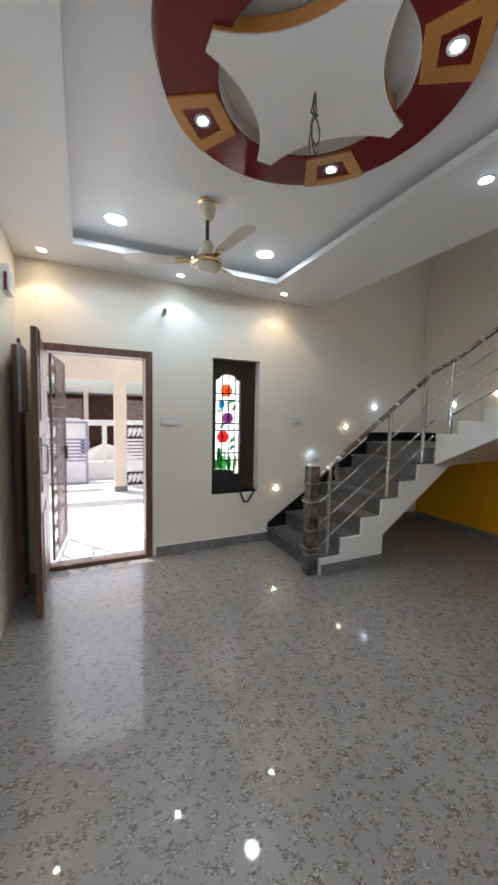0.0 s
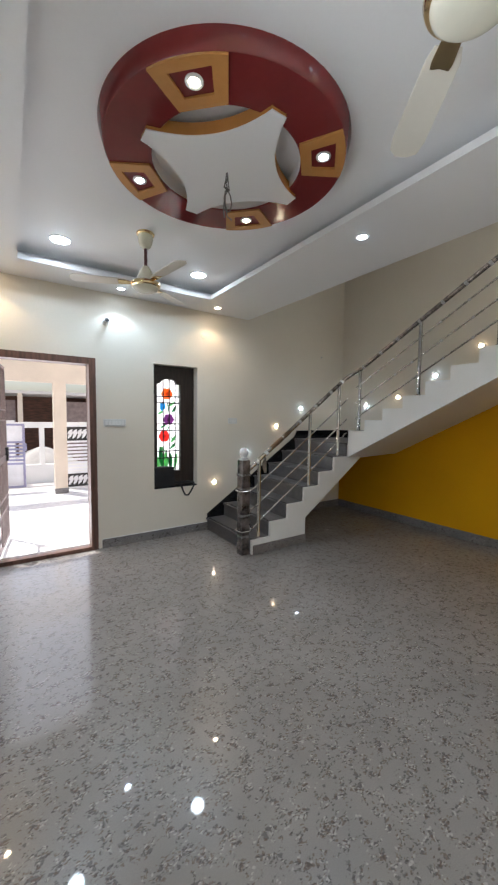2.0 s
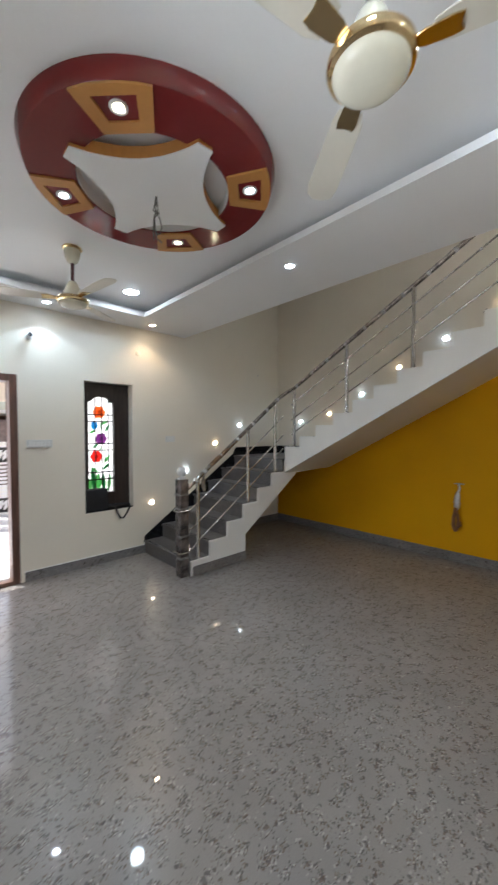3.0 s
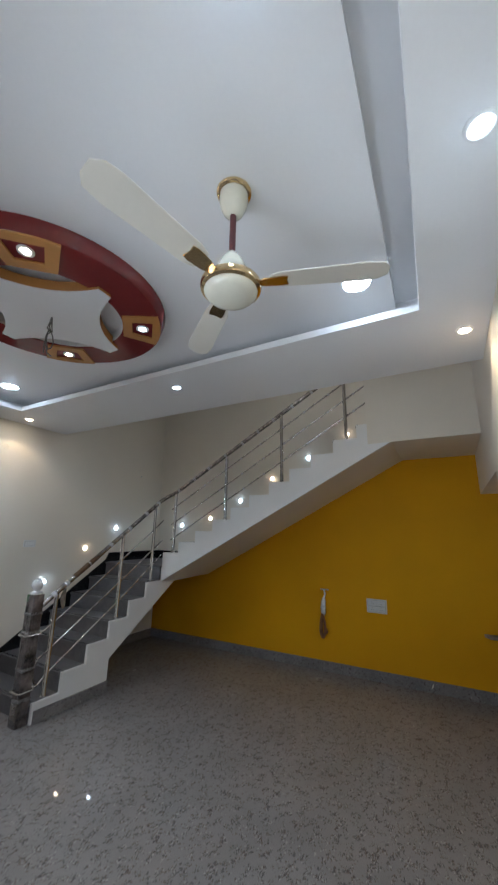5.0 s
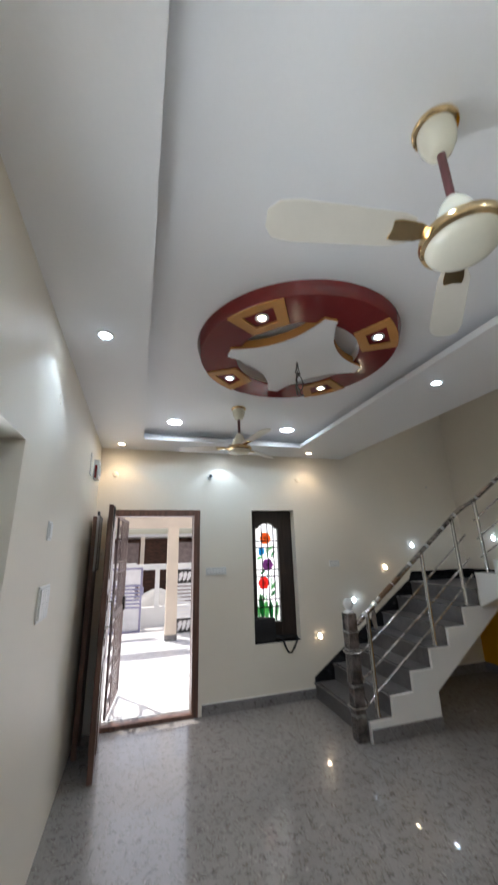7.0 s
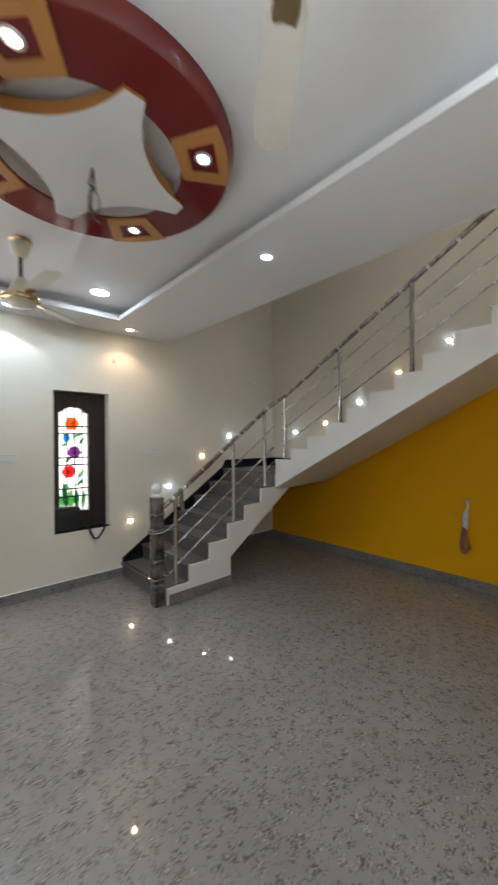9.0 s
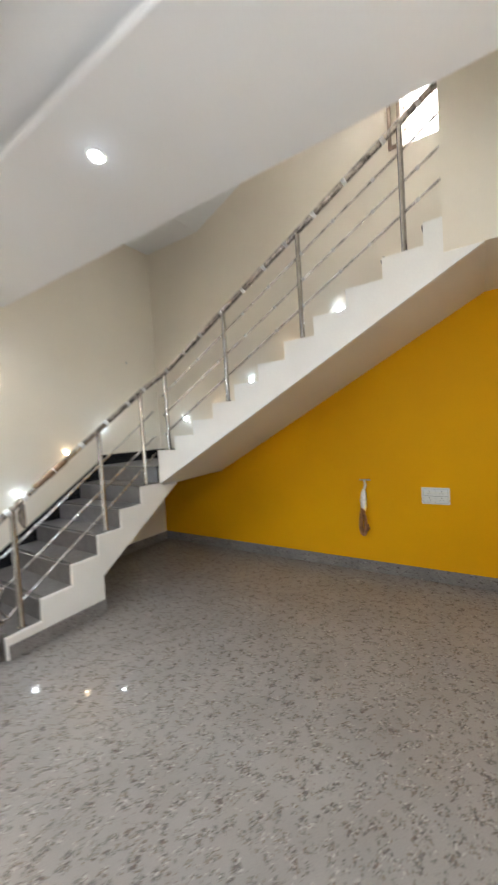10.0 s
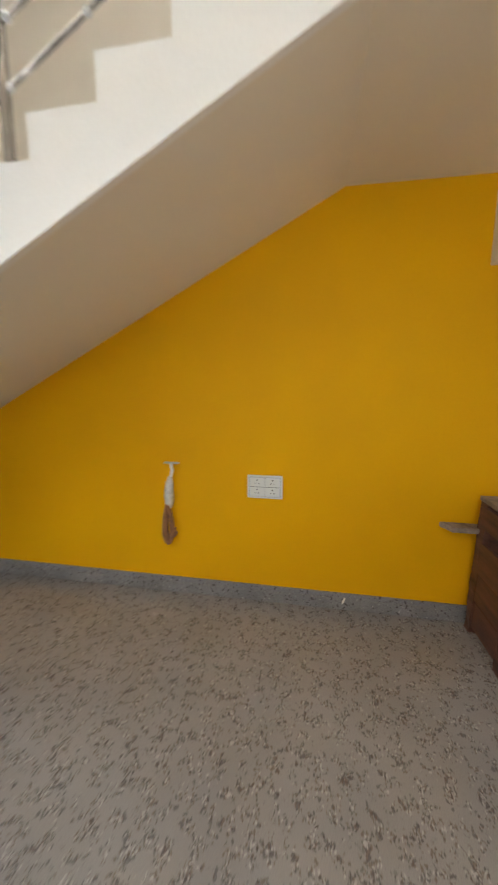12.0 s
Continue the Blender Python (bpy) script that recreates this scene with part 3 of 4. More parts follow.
for i in range(13):
    y = 3.1 - i * 0.235 + rng.uniform(-0.03, 0.03)
    d = Vector((0, -1, 0.575)).normalized() * 0.014
    c = Vector((RX, y, h2(y)))
    made.append(part("tie", tube([c - d, c, c + d], [0.0245, 0.0265, 0.0245], 12), M_WRAP, smooth=True))
for x in (2.6, 2.72, 2.95, 3.2, 3.45, 3.7, 3.9):
    d = Vector((1, 0, 0.7)).normalized() * 0.02
    c = Vector((x, RY, h1(x)))
    made.append(part("tie", tube([c - d, c, c + d], [0.0245, 0.028, 0.0245], 12), M_WRAP, smooth=True))
d = Vector((1, 0, 0.7)).normalized()
c0 = Vector((2.93, RY, h1(2.93)))
made.append(part("tape", tube([c0 - d * 0.17, c0, c0 + d * 0.15], [0.025, 0.0275, 0.025], 12), M_GOLDWRAP, smooth=True, label="brown packing tape round the handrail"))
made.append(part("bar", tube([(2.53, RY, 0.485), (2.503, RY, 0.43), (2.505, RY, 0.34), (2.535, RY, 0.28), (2.56, RY, 0.27)], 0.0085, 8), M_STEEL, smooth=True))
for z in (0.262, 0.70):
    ring_pts = [(2.44 + sx * 0.066, 3.335 + sy * 0.066, z) for sx, sy in ((1, -0.8), (0.8, -1), (-0.8, -1), (-1, -0.8), (-1, 0.8), (-0.8, 1), (0.8, 1), (1, 0.8))]
    made.append(part("bar_loop", tube(ring_pts, 0.009, 8, True), M_STEEL, smooth=True, label="steel bar looped round the newel"))
bm = bmesh.new()
prev = None
for i in range(9):
    t = i / 8
    x, z, wd = 2.695 - 0.012 * math.sin(t * 3), 1.05 - 0.175 * t, 0.014 + 0.016 * math.sin(math.pi * t)
    y = 3.315 - 0.028 + 0.006 * math.sin(t * 5)
    row = [bm.verts.new((x - wd, y, z)), bm.verts.new((x + wd, y + 0.006, z)), bm.verts.new((x + wd, y + 0.0075, z)), bm.verts.new((x - wd, y + 0.0015, z))]
    if prev:
        for k in range(4):
            bm.faces.new((prev[k], prev[(k + 1) % 4], row[(k + 1) % 4], row[k]))
    prev = row
made.append(part("film_strip", bm, M_FILM, label="loose strip of clear film hanging down", smooth=True))
# newel
NX, NY, NW = 2.44, 3.335, 0.05
bm = box((NX - NW, NY - NW, 0), (NX + NW, NY + NW, 1.03), 0.008)
nw = part("newel_post", bm, M_NEWEL, smooth=True, label="dark brown granite newel post wrapped in clear film")
made.append(nw)
place_parts(rail, made)


def sub(name, bm, mat, parent_ob, label="", smooth=True):
    p = part(name, bm, mat, None, label, smooth)
    p.parent = parent_ob
    return p


for k in range(4):
    bm = bmesh.new()
    for i in range(3):
        o = (i - 1) * 0.024
        if k % 2 == 0:
            s = NW + 0.001 if k == 0 else -NW - 0.001
            box((NX + o - 0.005, NY + s - 0.003, 0.36), (NX + o + 0.005, NY + s + 0.003, 0.88), 0.002, bm=bm)
        else:
            s = NW + 0.001 if k == 1 else -NW - 0.001
            box((NX + s - 0.003, NY + o - 0.005, 0.36), (NX + s + 0.003, NY + o + 0.005, 0.88), 0.002, bm=bm)
    sub("flute", bm, M_NEWEL, nw, smooth=False)
for z in (0.19, 0.42, 0.71, 0.86):
    bm = box((NX - NW - 0.004, NY - NW - 0.004, z), (NX + NW + 0.004, NY + NW + 0.004, z + 0.02), 0.004)
    bmesh.ops.subdivide_edges(bm, edges=bm.edges[:], cuts=2)
    rr = random.Random(int(z * 100))
    for v in bm.verts:
        v.co += Vector((rr.uniform(-1, 1), rr.uniform(-1, 1), rr.uniform(-2.5, 2.5))) * 0.0025
    sub("film_band", bm, M_FILM, nw, "crinkled clear film band")
sub("cap", lathe([(0, 0), (0.05, 0), (0.052, 0.012), (0.03, 0.022), (0.026, 0.03), (0.042, 0.05), (0.05, 0.078), (0.043, 0.108), (0.024, 0.126), (0, 0.132)], (NX, NY, 1.03), 24), M_WRAP, nw, "crystal ball cap wrapped in film")

# ---- ceiling medallion ----
MC = Vector((1.404, 1.943, 0))
MZ = 2.85
med = base("ceiling_medallion", (MC.x, MC.y, TRAY), "maroon and ochre round ceiling medallion with a white star", "ceiling decoration")
made = []
RO, RI = 0.656, 0.400
seg = 96
bm = bmesh.new()
rings = []
for r, z in ((RO, TRAY), (RO - 0.020, MZ + 0.004), (RO - 0.025, MZ), (RI + 0.003, MZ), (RI, MZ + 0.003), (RI, TRAY)):
    rings.append([bm.verts.new((MC.x + r * math.cos(i * math.tau / seg), MC.y + r * math.sin(i * math.tau / seg), z)) for i in range(seg)])
for a_, b_ in zip(rings, rings[1:]):
    for i in range(seg):
        j = (i + 1) % seg
        bm.faces.new((a_[i], a_[j], b_[j], b_[i]))
made.append(part("ring", bm, M_RED, smooth=True))
bm = bmesh.new()
lining = [[bm.verts.new((MC.x + r * math.cos(i * math.tau / seg), MC.y + r * math.sin(i * math.tau / seg), z)) for i in range(seg)] for r, z in ((RI - 0.0005, MZ + 0.008), (RI - 0.004, MZ + 0.008), (RI - 0.004, TRAY))]
for a_, b_ in zip(lining, lining[1:]):
    for i in range(seg):
        j = (i + 1) % seg
        bm.faces.new((a_[i], a_[j], b_[j], b_[i]))
made.append(part("lining", bm, M_CEIL, smooth=True, label="white inner wall of the ring"))
# white star board with an ochre edge
star = []
for q in range(4):
    a0 = q * math.pi / 2
    rot = Matrix.Rotation(a0, 2)
    star.append(rot @ Vector((0.462, -0.04)))
    star.append(rot @ Vector((0.462, 0.04)))
    p0, p2 = Vector((0.462, 0.04)), Vector((0.04, 0.462))
    mid = Vector((0.19, 0.19)) * 2 - (p0 + p2) / 2
    for i in range(1, 14):
        t = i / 14
        star.append(rot @ (p0 * (1 - t) ** 2 + mid * 2 * t * (1 - t) + p2 * t * t))
outline = [(MC.x + p.x, MC.y + p.y) for p in star]
made.append(part("star_edge", prism([(MC.x + p.x * 0.996, MC.y + p.y * 0.996) for p in star], "z", 2.834, TRAY - 0.03), M_ORANGE, label="ochre painted edge of the star"))
made.append(part("star", prism(outline, "z", 2.828, 2.834), M_CEIL, label="white painted star board"))
place_parts(med, made)


def wedge(r0, r1, w0, w1, a, za, zb, hole=None):
    """A tapered frame on the ring, pointing outward at angle a."""
    ca, sa = math.cos(a), math.sin(a)
    put = lambda r, s, z: (MC.x + r * ca - s * sa, MC.y + r * sa + s * ca, z)
    bm = bmesh.new()

    def loop(r0, r1, w0, w1, z):
        n = 6
        pts = [put(r0, -w0, z), put(r0, w0, z)]
        outer = []
        for i in range(n + 1):
            s = w1 - 2 * w1 * i / n
            rr = math.sqrt(max(r1 * r1 - s * s, 0)) if r1 > 0.6 else r1
            outer.append(put(rr, s, z))
        return [bm.verts.new(p) for p in pts + outer]

    if hole:
        o = [loop(r0, r1, w0, w1, z) for z in (za, zb)]
        h0, h1_, hw0, hw1 = hole
        q = [loop(h0, h1_, hw0, hw1, z) for z in (za, zb)]
        n = len(o[0])
        for i in range(n):
            j = (i + 1) % n
            bm.faces.new((o[0][i], o[0][j], o[1][j], o[1][i]))
            bm.faces.new((q[0][i], q[0][j], q[1][j], q[1][i]))
            bm.faces.new((o[1][i], o[1][j], q[1][j], q[1][i]))
            bm.faces.new((o[0][i], o[0][j], q[0][j], q[0][i]))
    return bm


def lamp_disc(name, place, r, mat, label, group, down=True):
    x, y, z = place
    t = base(name, place, label, "recessed ceiling light", group)
    bm = lathe([(r, 0.0), (r + 0.012, 0.0), (r + 0.012, -0.004), (r + 0.003, -0.007), (r - 0.004, -0.004), (r - 0.004, -0.001)], (0, 0, 0), 32)
    part("frame", bm, M_TRIM, t, smooth=True)
    part("diffuser", lathe([(r - 0.004, -0.001), (r - 0.006, -0.004), (0, -0.0045)], (0, 0, 0), 32), mat, t, smooth=True)
    return t


pads = []
for q in range(4):
    a = math.pi / 4 + q * math.pi / 2
    p = part("pad", wedge(0.401, 0.631, 0.113, 0.167, a, MZ + 0.001, MZ - 0.010, (0.458, 0.580, 0.066, 0.093)), M_ORANGE, label="ochre painted tapered frame")
    pads.append(p)
    lx, ly = MC.x + 0.52 * math.cos(a), MC.y + 0.52 * math.sin(a)
    warm = q in (0, 2)
    lamp_disc("spotlight", (lx, ly, MZ), 0.026, M_LEDW if warm else M_LEDC, "small round spotlight in an ochre frame, lit", "spotlights in the medallion")
    spot("medallion_lamp", (lx, ly, MZ - 0.02), (lx, ly, 0), 3, WARM if warm else COOL, 120, 0.8, 0.03)
place_parts(med, pads)

# ---- big and small downlights ----
for x, y in ((0.755, 3.547), (2.003, 3.547), (2.055, 0.295), (0.757, 0.295)):
    lamp_disc("downlight", (x, y, TRAY), 0.075, M_LEDC, "large round cool white ceiling light, lit", "large lights in the tray")
    spot("downlight_lamp", (x, y, TRAY - 0.02), (x, y, 0), 11, COOL, 168, 0.5, 0.07)
    glow("downlight_glow", (x, y, TRAY - 0.05), 0.28, COOL, 0.03)
# The last, in the south-west corner, is unseen, added to complete the pattern.
RIM = [(0.225, 4.085, WARM), (1.374, 4.08, COOL), (2.513, 4.07, WARM), (2.546, 1.946, COOL), (2.64, -0.21, WARM), (1.375, -0.22, COOL), (0.223, 1.89, COOL), (0.225, -0.18, WARM)]
for x, y, c in RIM:
    lamp_disc("downlight", (x, y, CEIL), 0.036, M_LEDW if c is WARM else M_LEDC, "small round recessed light in the ceiling rim, lit", "small lights in the ceiling rim")
    spot("rim_lamp", (x, y, CEIL - 0.012), (x, y, 0), 10.5 if c is COOL else 8.0, c, 104, 0.2, 0.02)
    glow("rim_glow", (x, y, CEIL - 0.03), 0.07, c, 0.015)

# ---- step lights in the walls ----
STEPL = [("n", 2.60, 0.624, 1), ("n", 3.108, 0.992, 0), ("n", 3.627, 1.361, 1), ("n", 4.105, 1.631, 0), ("e", 3.80, 1.69, 0), ("e", 3.248, 1.802, 1),
         ("e", 2.716, 2.057, 0), ("e", 2.186, 2.36, 1), ("e", 1.631, 2.626, 0), ("e", 1.08, 2.9, 1)]
for wall, u, z, warm in STEPL:
    loc = (u, NORTH, z) if wall == "n" else (EAST, u, z)
    t = base("step_light", loc, "small round %s step light in the wall, lit" % ("warm" if warm else "cool"), "step light", "step lights along the stair")
    turn = Matrix.Rotation(radians(-90), 4, "X") if wall == "n" else Matrix.Rotation(radians(90), 4, "Y")
    t.matrix_world = Matrix.Translation(loc) @ turn
    part("frame", lathe([(0.023, 0), (0.04, 0), (0.04, -0.005), (0.035, -0.008), (0.021, -0.004)], (0, 0, 0), 24), M_TRIM, t, smooth=True)
    part("diffuser", lathe([(0.023, -0.001), (0.021, -0.006), (0, -0.007)], (0, 0, 0), 24), M_LEDW if warm else M_LEDC, t, smooth=True)
    off = Vector((0, -1, 0)) if wall == "n" else Vector((-1, 0, 0))
    glow("step_lamp", Vector(loc) + off * 0.035, 0.2 if warm else 0.3, WARM if warm else COOL, 0.012)


# ---- ceiling fans ----
def fan(x, y, low, turn):
    t = base("ceiling_fan", (x, y, TRAY), "cream ceiling fan with brass rings, standing still", "ceiling fan", "ceiling fans")
    drop = low - TRAY
    part("canopy_ring", lathe([(0, 0), (0.066, 0), (0.07, -0.006), (0.068, -0.014), (0.058, -0.02), (0, -0.02)], (0, 0, 0), 36), M_BRASS, t, "brass ring", True)
    part("canopy", lathe([(0.056, -0.02), (0.057, -0.045), (0.052, -0.075), (0.038, -0.105), (0.022, -0.118), (0, -0.12)], (0, 0, 0), 36), M_CREAM, t, smooth=True)
    part("rod", lathe([(0.0125, -0.1), (0.0125, drop + 0.2), (0, drop + 0.2)], (0, 0, 0), 16), M_FANROD, t, smooth=True)
    part("collar", lathe([(0.0128, drop + 0.222), (0.026, drop + 0.216), (0.042, drop + 0.19), (0.056, drop + 0.155), (0.070, drop + 0.12), (0.088, drop + 0.096)], (0, 0, 0), 40), M_CREAM, t, smooth=True)
    part("motor_ring", lathe([(0.086, drop + 0.097), (0.103, drop + 0.094), (0.112, drop + 0.086), (0.114, drop + 0.074), (0.110, drop + 0.062), (0.099, drop + 0.056), (0.094, drop + 0.06)], (0, 0, 0), 48), M_BRASS, t, "champagne gold ring", True)
    part("motor_cover", lathe([(0.100, drop + 0.060), (0.096, drop + 0.047), (0.083, drop + 0.034), (0.058, drop + 0.025), (0.028, drop + 0.021), (0, drop + 0.02)], (0, 0, 0), 48), M_CREAM, t, smooth=True)
    for k in range(3):
        a = turn + k * math.tau / 3
        rot = Matrix.Rotation(a, 4, "Z") @ Matrix.Translation((0, 0, drop + 0.09)) @ Matrix.Rotation(radians(9), 4, "X")
        bm = prism([(0.15, -0.036), (0.19, -0.05), (0.48, -0.058), (0.54, -0.05), (0.56, -0.02), (0.56, 0.025), (0.53, 0.05), (0.48, 0.057), (0.19, 0.046), (0.15, 0.036)], "z", -0.002, 0.002, 0.001)
        bm.transform(rot)
        part("blade", bm, M_BLADE, t, smooth=True)
        bm = prism([(0.10, -0.015), (0.13, -0.026), (0.19, -0.030), (0.212, -0.026), (0.205, 0), (0.212, 0.026), (0.19, 0.030), (0.13, 0.026), (0.10, 0.015)], "z", -0.007, -0.002, 0.001)
        bm.transform(rot)
        part("blade_bracket", bm, M_BRASS, t, "brass blade bracket", True)
    return t


fan(1.30, 3.04, 2.45, radians(38))
fan(1.292, 0.606, 2.405, radians(50))

# ---- hanging wires ----
w = base("hanging_wires", (MC.x, MC.y, 2.828), "loose grey electric wires hanging in a tied loop from the star", "electric wires")
for k, pts in enumerate((
    [(0, 0, 0), (0.004, 0, -0.025), (-0.004, 0.003, -0.055), (0.004, 0, -0.085), (0.028, 0.008, -0.11), (0.038, 0.01, -0.145), (0.03, 0.01, -0.185), (0.008, 0, -0.205), (-0.012, -0.005, -0.18), (-0.016, 0, -0.14), (-0.008, 0, -0.10), (0.004, 0, -0.075)],
    [(0, 0.004, 0), (-0.006, 0.002, -0.04), (-0.016, 0, -0.075), (0.012, 0.004, -0.088), (-0.01, 0.002, -0.12), (-0.014, 0.01, -0.19), (-0.008, 0.01, -0.235)],
    [(0, -0.004, 0), (0.012, 0.006, -0.05), (0.018, 0.004, -0.08), (-0.006, 0.008, -0.098), (-0.008, 0.0, -0.19), (0.008, 0.006, -0.225), (0.034, 0, -0.24)],
    [(-0.018, 0, -0.08), (0.016, 0.006, -0.082), (0.012, -0.01, -0.092), (-0.016, -0.008, -0.09)])):
    part("wire", tube(pts, 0.0036, 6), M_WIRE, w, smooth=True)

# ---- front door ----
door = base("door_1", (DX0, NORTH, 0), "open dark teak front door in a varnished frame", "door")
tagged(door, kind="structure")
fw = 0.07
made = []
for lo, hi in (((DX0, NORTH - 0.012, 0), (DX0 + fw, NO - 0.06, DZ)), ((DX1 - fw, NORTH - 0.012, 0), (DX1, NO - 0.06, DZ)), ((DX0 + fw, NORTH - 0.012, DZ - fw), (DX1 - fw, NO - 0.06, DZ)), ((DX0 + fw, NORTH - 0.012, 0), (DX1 - fw, NORTH + 0.06, 0.04))):
    made.append(part("frame", box(lo, hi, 0.005), M_WOOD, label="varnished teak door frame"))
place_parts(door, made)
leaf = base("door_leaf", (0.188, NORTH - 0.02, 0), "dark teak door leaf swung open along the side wall", "door leaf")
ang = radians(-88)
rot = Matrix.Translation((0.188, NORTH - 0.02, 0)) @ Matrix.Rotation(ang, 4, "Z")
leaf.matrix_world = rot
LW = 0.84
bm = box((0, -0.02, 0.012), (LW, 0.02, 2.06), 0.004)
lf = part("panel_board", bm, M_WOOD, leaf)
for z0, z1_ in ((0.15, 0.75), (0.9, 1.3), (1.42, 1.95)):
    for x0, x1_ in ((0.1, 0.38), (0.46, 0.74)):
        for s in (-1, 1):
            part("raised_panel", box((x0, s * 0.024 - 0.006, z0), (x1_, s * 0.024 + 0.006, z1_), 0.006), M_WOOD, leaf)
part("handle", tube([(0.78, 0.02, 1.05), (0.78, 0.06, 1.05), (0.78, 0.065, 1.1), (0.78, 0.065, 1.2), (0.78, 0.06, 1.25), (0.78, 0.02, 1.25)], 0.008, 10), M_STEEL, leaf, "steel door handle", True)
part("bolt", tube([(0.79, 0.028, 1.86), (0.79, 0.028, 2.05)], 0.007, 10), M_DARKP, leaf, "black tower bolt", True)
part("lock_plate", box((0.80, 0.02, 0.98), (0.83, 0.026, 1.18), 0.002), M_STEEL, leaf, "steel lock plate")

# narrow grey leaf folded against the side wall
l2 = base("folded_leaf", (0.03, 4.19, 0), "dark brown door leaf with grey upper panel, folded against the wall", "door leaf")
part("panel_board", box((0, -0.36, 0.015), (0.035, 0, 1.99), 0.004), M_WOOD, l2)
part("edge_strip", box((0.0355, -0.36, 0.015), (0.043, -0.31, 1.47), 0.002), M_WOOD, l2)
# The leaf is lighter grey above 1.48 m than below.
part("upper_panel", box((0.0355, -0.355, 1.48), (0.058, -0.02, 2.0), 0.005), M_GREYLEAF, l2, "lighter grey upper panel")
part("upper_rib", box((0.0585, -0.25, 1.50), (0.066, -0.21, 1.98), 0.003), M_GREYLEAF, l2, "grey raised rib")
part("bolt", tube([(0.045, -0.33, 1.93), (0.045, -0.33, 2.04)], 0.012, 10), M_DARKP, l2, "black tower bolt", True)
part("stop", tube([(0.036, -0.335, 0.09), (0.09, -0.335, 0.085)], 0.014, 12), M_DARKP, l2, "black rubber door stop", True)

# ---- iron grille door outside ----
gr = base("grille_door", (0.23, NO + 0.02, PORCH), "painted iron grille safety door swung open outside the doorway", "grille door")
gr.matrix_world = Matrix.Translation((0.23, NO + 0.02, PORCH)) @ Matrix.Rotation(radians(84), 4, "Z")
for lo, hi in (((0, -0.012, 0.05), (0.03, 0.012, 2.1)), ((0.8, -0.012, 0.05), (0.83, 0.012, 2.1)), ((0.03, -0.012, 0.05), (0.8, 0.012, 0.08)), ((0.03, -0.012, 2.07), (0.8, 0.012, 2.1)), ((0.03, -0.01, 1.0), (0.8, 0.01, 1.05))):
    part("frame", box(lo, hi, 0.002), M_IRON, gr)
for i in range(6):
    x = 0.33 + i * 0.094
    part("bar", tube([(x, 0, 0.08), (x, 0, 2.07)], 0.006, 8), M_IRON, gr, smooth=True)
for z in (0.42, 0.56, 0.98, 1.46, 1.58):
    part("cross_bar", box((0.03, -0.009, z), (0.8, -0.003, z + 0.014)), M_IRON, gr)
part("cross_bar", box((0.29, -0.01, 0.05), (0.31, 0.01, 2.1), 0.002), M_IRON, gr, "upright bar beside the scrolls")
for i in range(11):
    z = 0.18 + i * 0.178
    for sg in (-1, 1):
        pts = []
        for k in range(15):
            a = k * 0.5
            r = 0.062 * (1 - k / 19)
            pts.append((0.16 + sg * 0.055 + sg * r * math.cos(a), 0, z + sg * r * math.sin(a)))
        part("scroll", tube(pts, 0.006, 6), M_IRON, gr, "curled iron scroll", True)
part("lock", box((0.74, -0.03, 0.98), (0.83, 0.03, 1.14), 0.004), M_DARKP, gr, "dark lock case")

# ---- porch and street ----
structure(part("porch_floor", box((-2.2, NO, PORCH - 0.1), (3.2, 8.35, PORCH)), M_PORCH), "pale stone-tiled porch floor in bright daylight")
structure(part("ground", box((-60, 8.35, -0.5), (60, 120, -0.2)), M_GROUND), "sunlit dusty street")
structure(part("ground", box((-60, -60, -0.5), (60, 8.35, -0.2)), M_GROUND), "sunlit dusty plot round the house")
# Unseen slab; its edge is placed so a sun strip reaches the doorway.
structure(part("porch_shade_slab", box((-2.3, NO, 2.6), (3.3, 5.26, 2.75)), M_CEMENT), "unseen cream slab over the porch, shaping the sun at the doorway")
structure(part("porch_beam", box((-2.3, 7.93, 2.10), (3.3, 8.15, 2.6)), M_CEMENT), "cream plastered porch beam")
structure(part("porch_pillar", box((1.065, 7.93, PORCH), (1.285, 8.15, 2.10), 0.004), M_CEMENT), "cream plastered porch pillar")
structure(part("pillar_base", box((1.055, 7.92, PORCH), (1.295, 8.16, PORCH + 0.1), 0.003), M_BASE), "grey granite pillar skirting")
structure(part("porch_side_wall", box((-2.4, NO, PORCH), (-2.2, 8.5, 2.6)), M_CEMENT), "cream plastered porch side wall")

# fixed fence panel beside the pillar
fp = base("fence_panel", (1.50, 8.38, PORCH), "dark metal fence panel with pale slats and leaf ornaments", "fence panel")
for lo, hi in (((-0.2, -0.02, 0), (-0.17, 0.02, 1.32)), ((0.75, -0.02, 0), (0.78, 0.02, 1.32)), ((-0.17, -0.02, 0), (0.75, 0.02, 0.03)), ((-0.17, -0.02, 1.29), (0.75, 0.02, 1.32)), ((-0.17, -0.02, 0.31), (0.75, 0.02, 0.35)), ((-0.17, -0.02, 0.96), (0.75, 0.02, 1.0))):
    part("frame", box(lo, hi, 0.002), M_GATEW, fp)
for z0, z1_ in ((0.03, 0.31), (1.0, 1.29)):
    part("sheet", box((-0.17, 0.004, z0), (0.75, 0.008, z1_)), M_DARKP, fp)
    for i in range(10):
        x = -0.15 + i * 0.09
        for sgn in (-1, 1):
            part("ornament", leaf_shape(x, z0 + 0.04 + (0.1 if sgn < 0 else 0), x + 0.09, z0 + (0.2 if sgn > 0 else 0.24), 0.030, -0.002), M_GATEW, fp)
for i in range(8):
    z = 0.37 + i * 0.073
    part("slat", box((-0.17, -0.01, z), (0.75, 0.006, z + 0.045), 0.002), M_GATEW, fp)
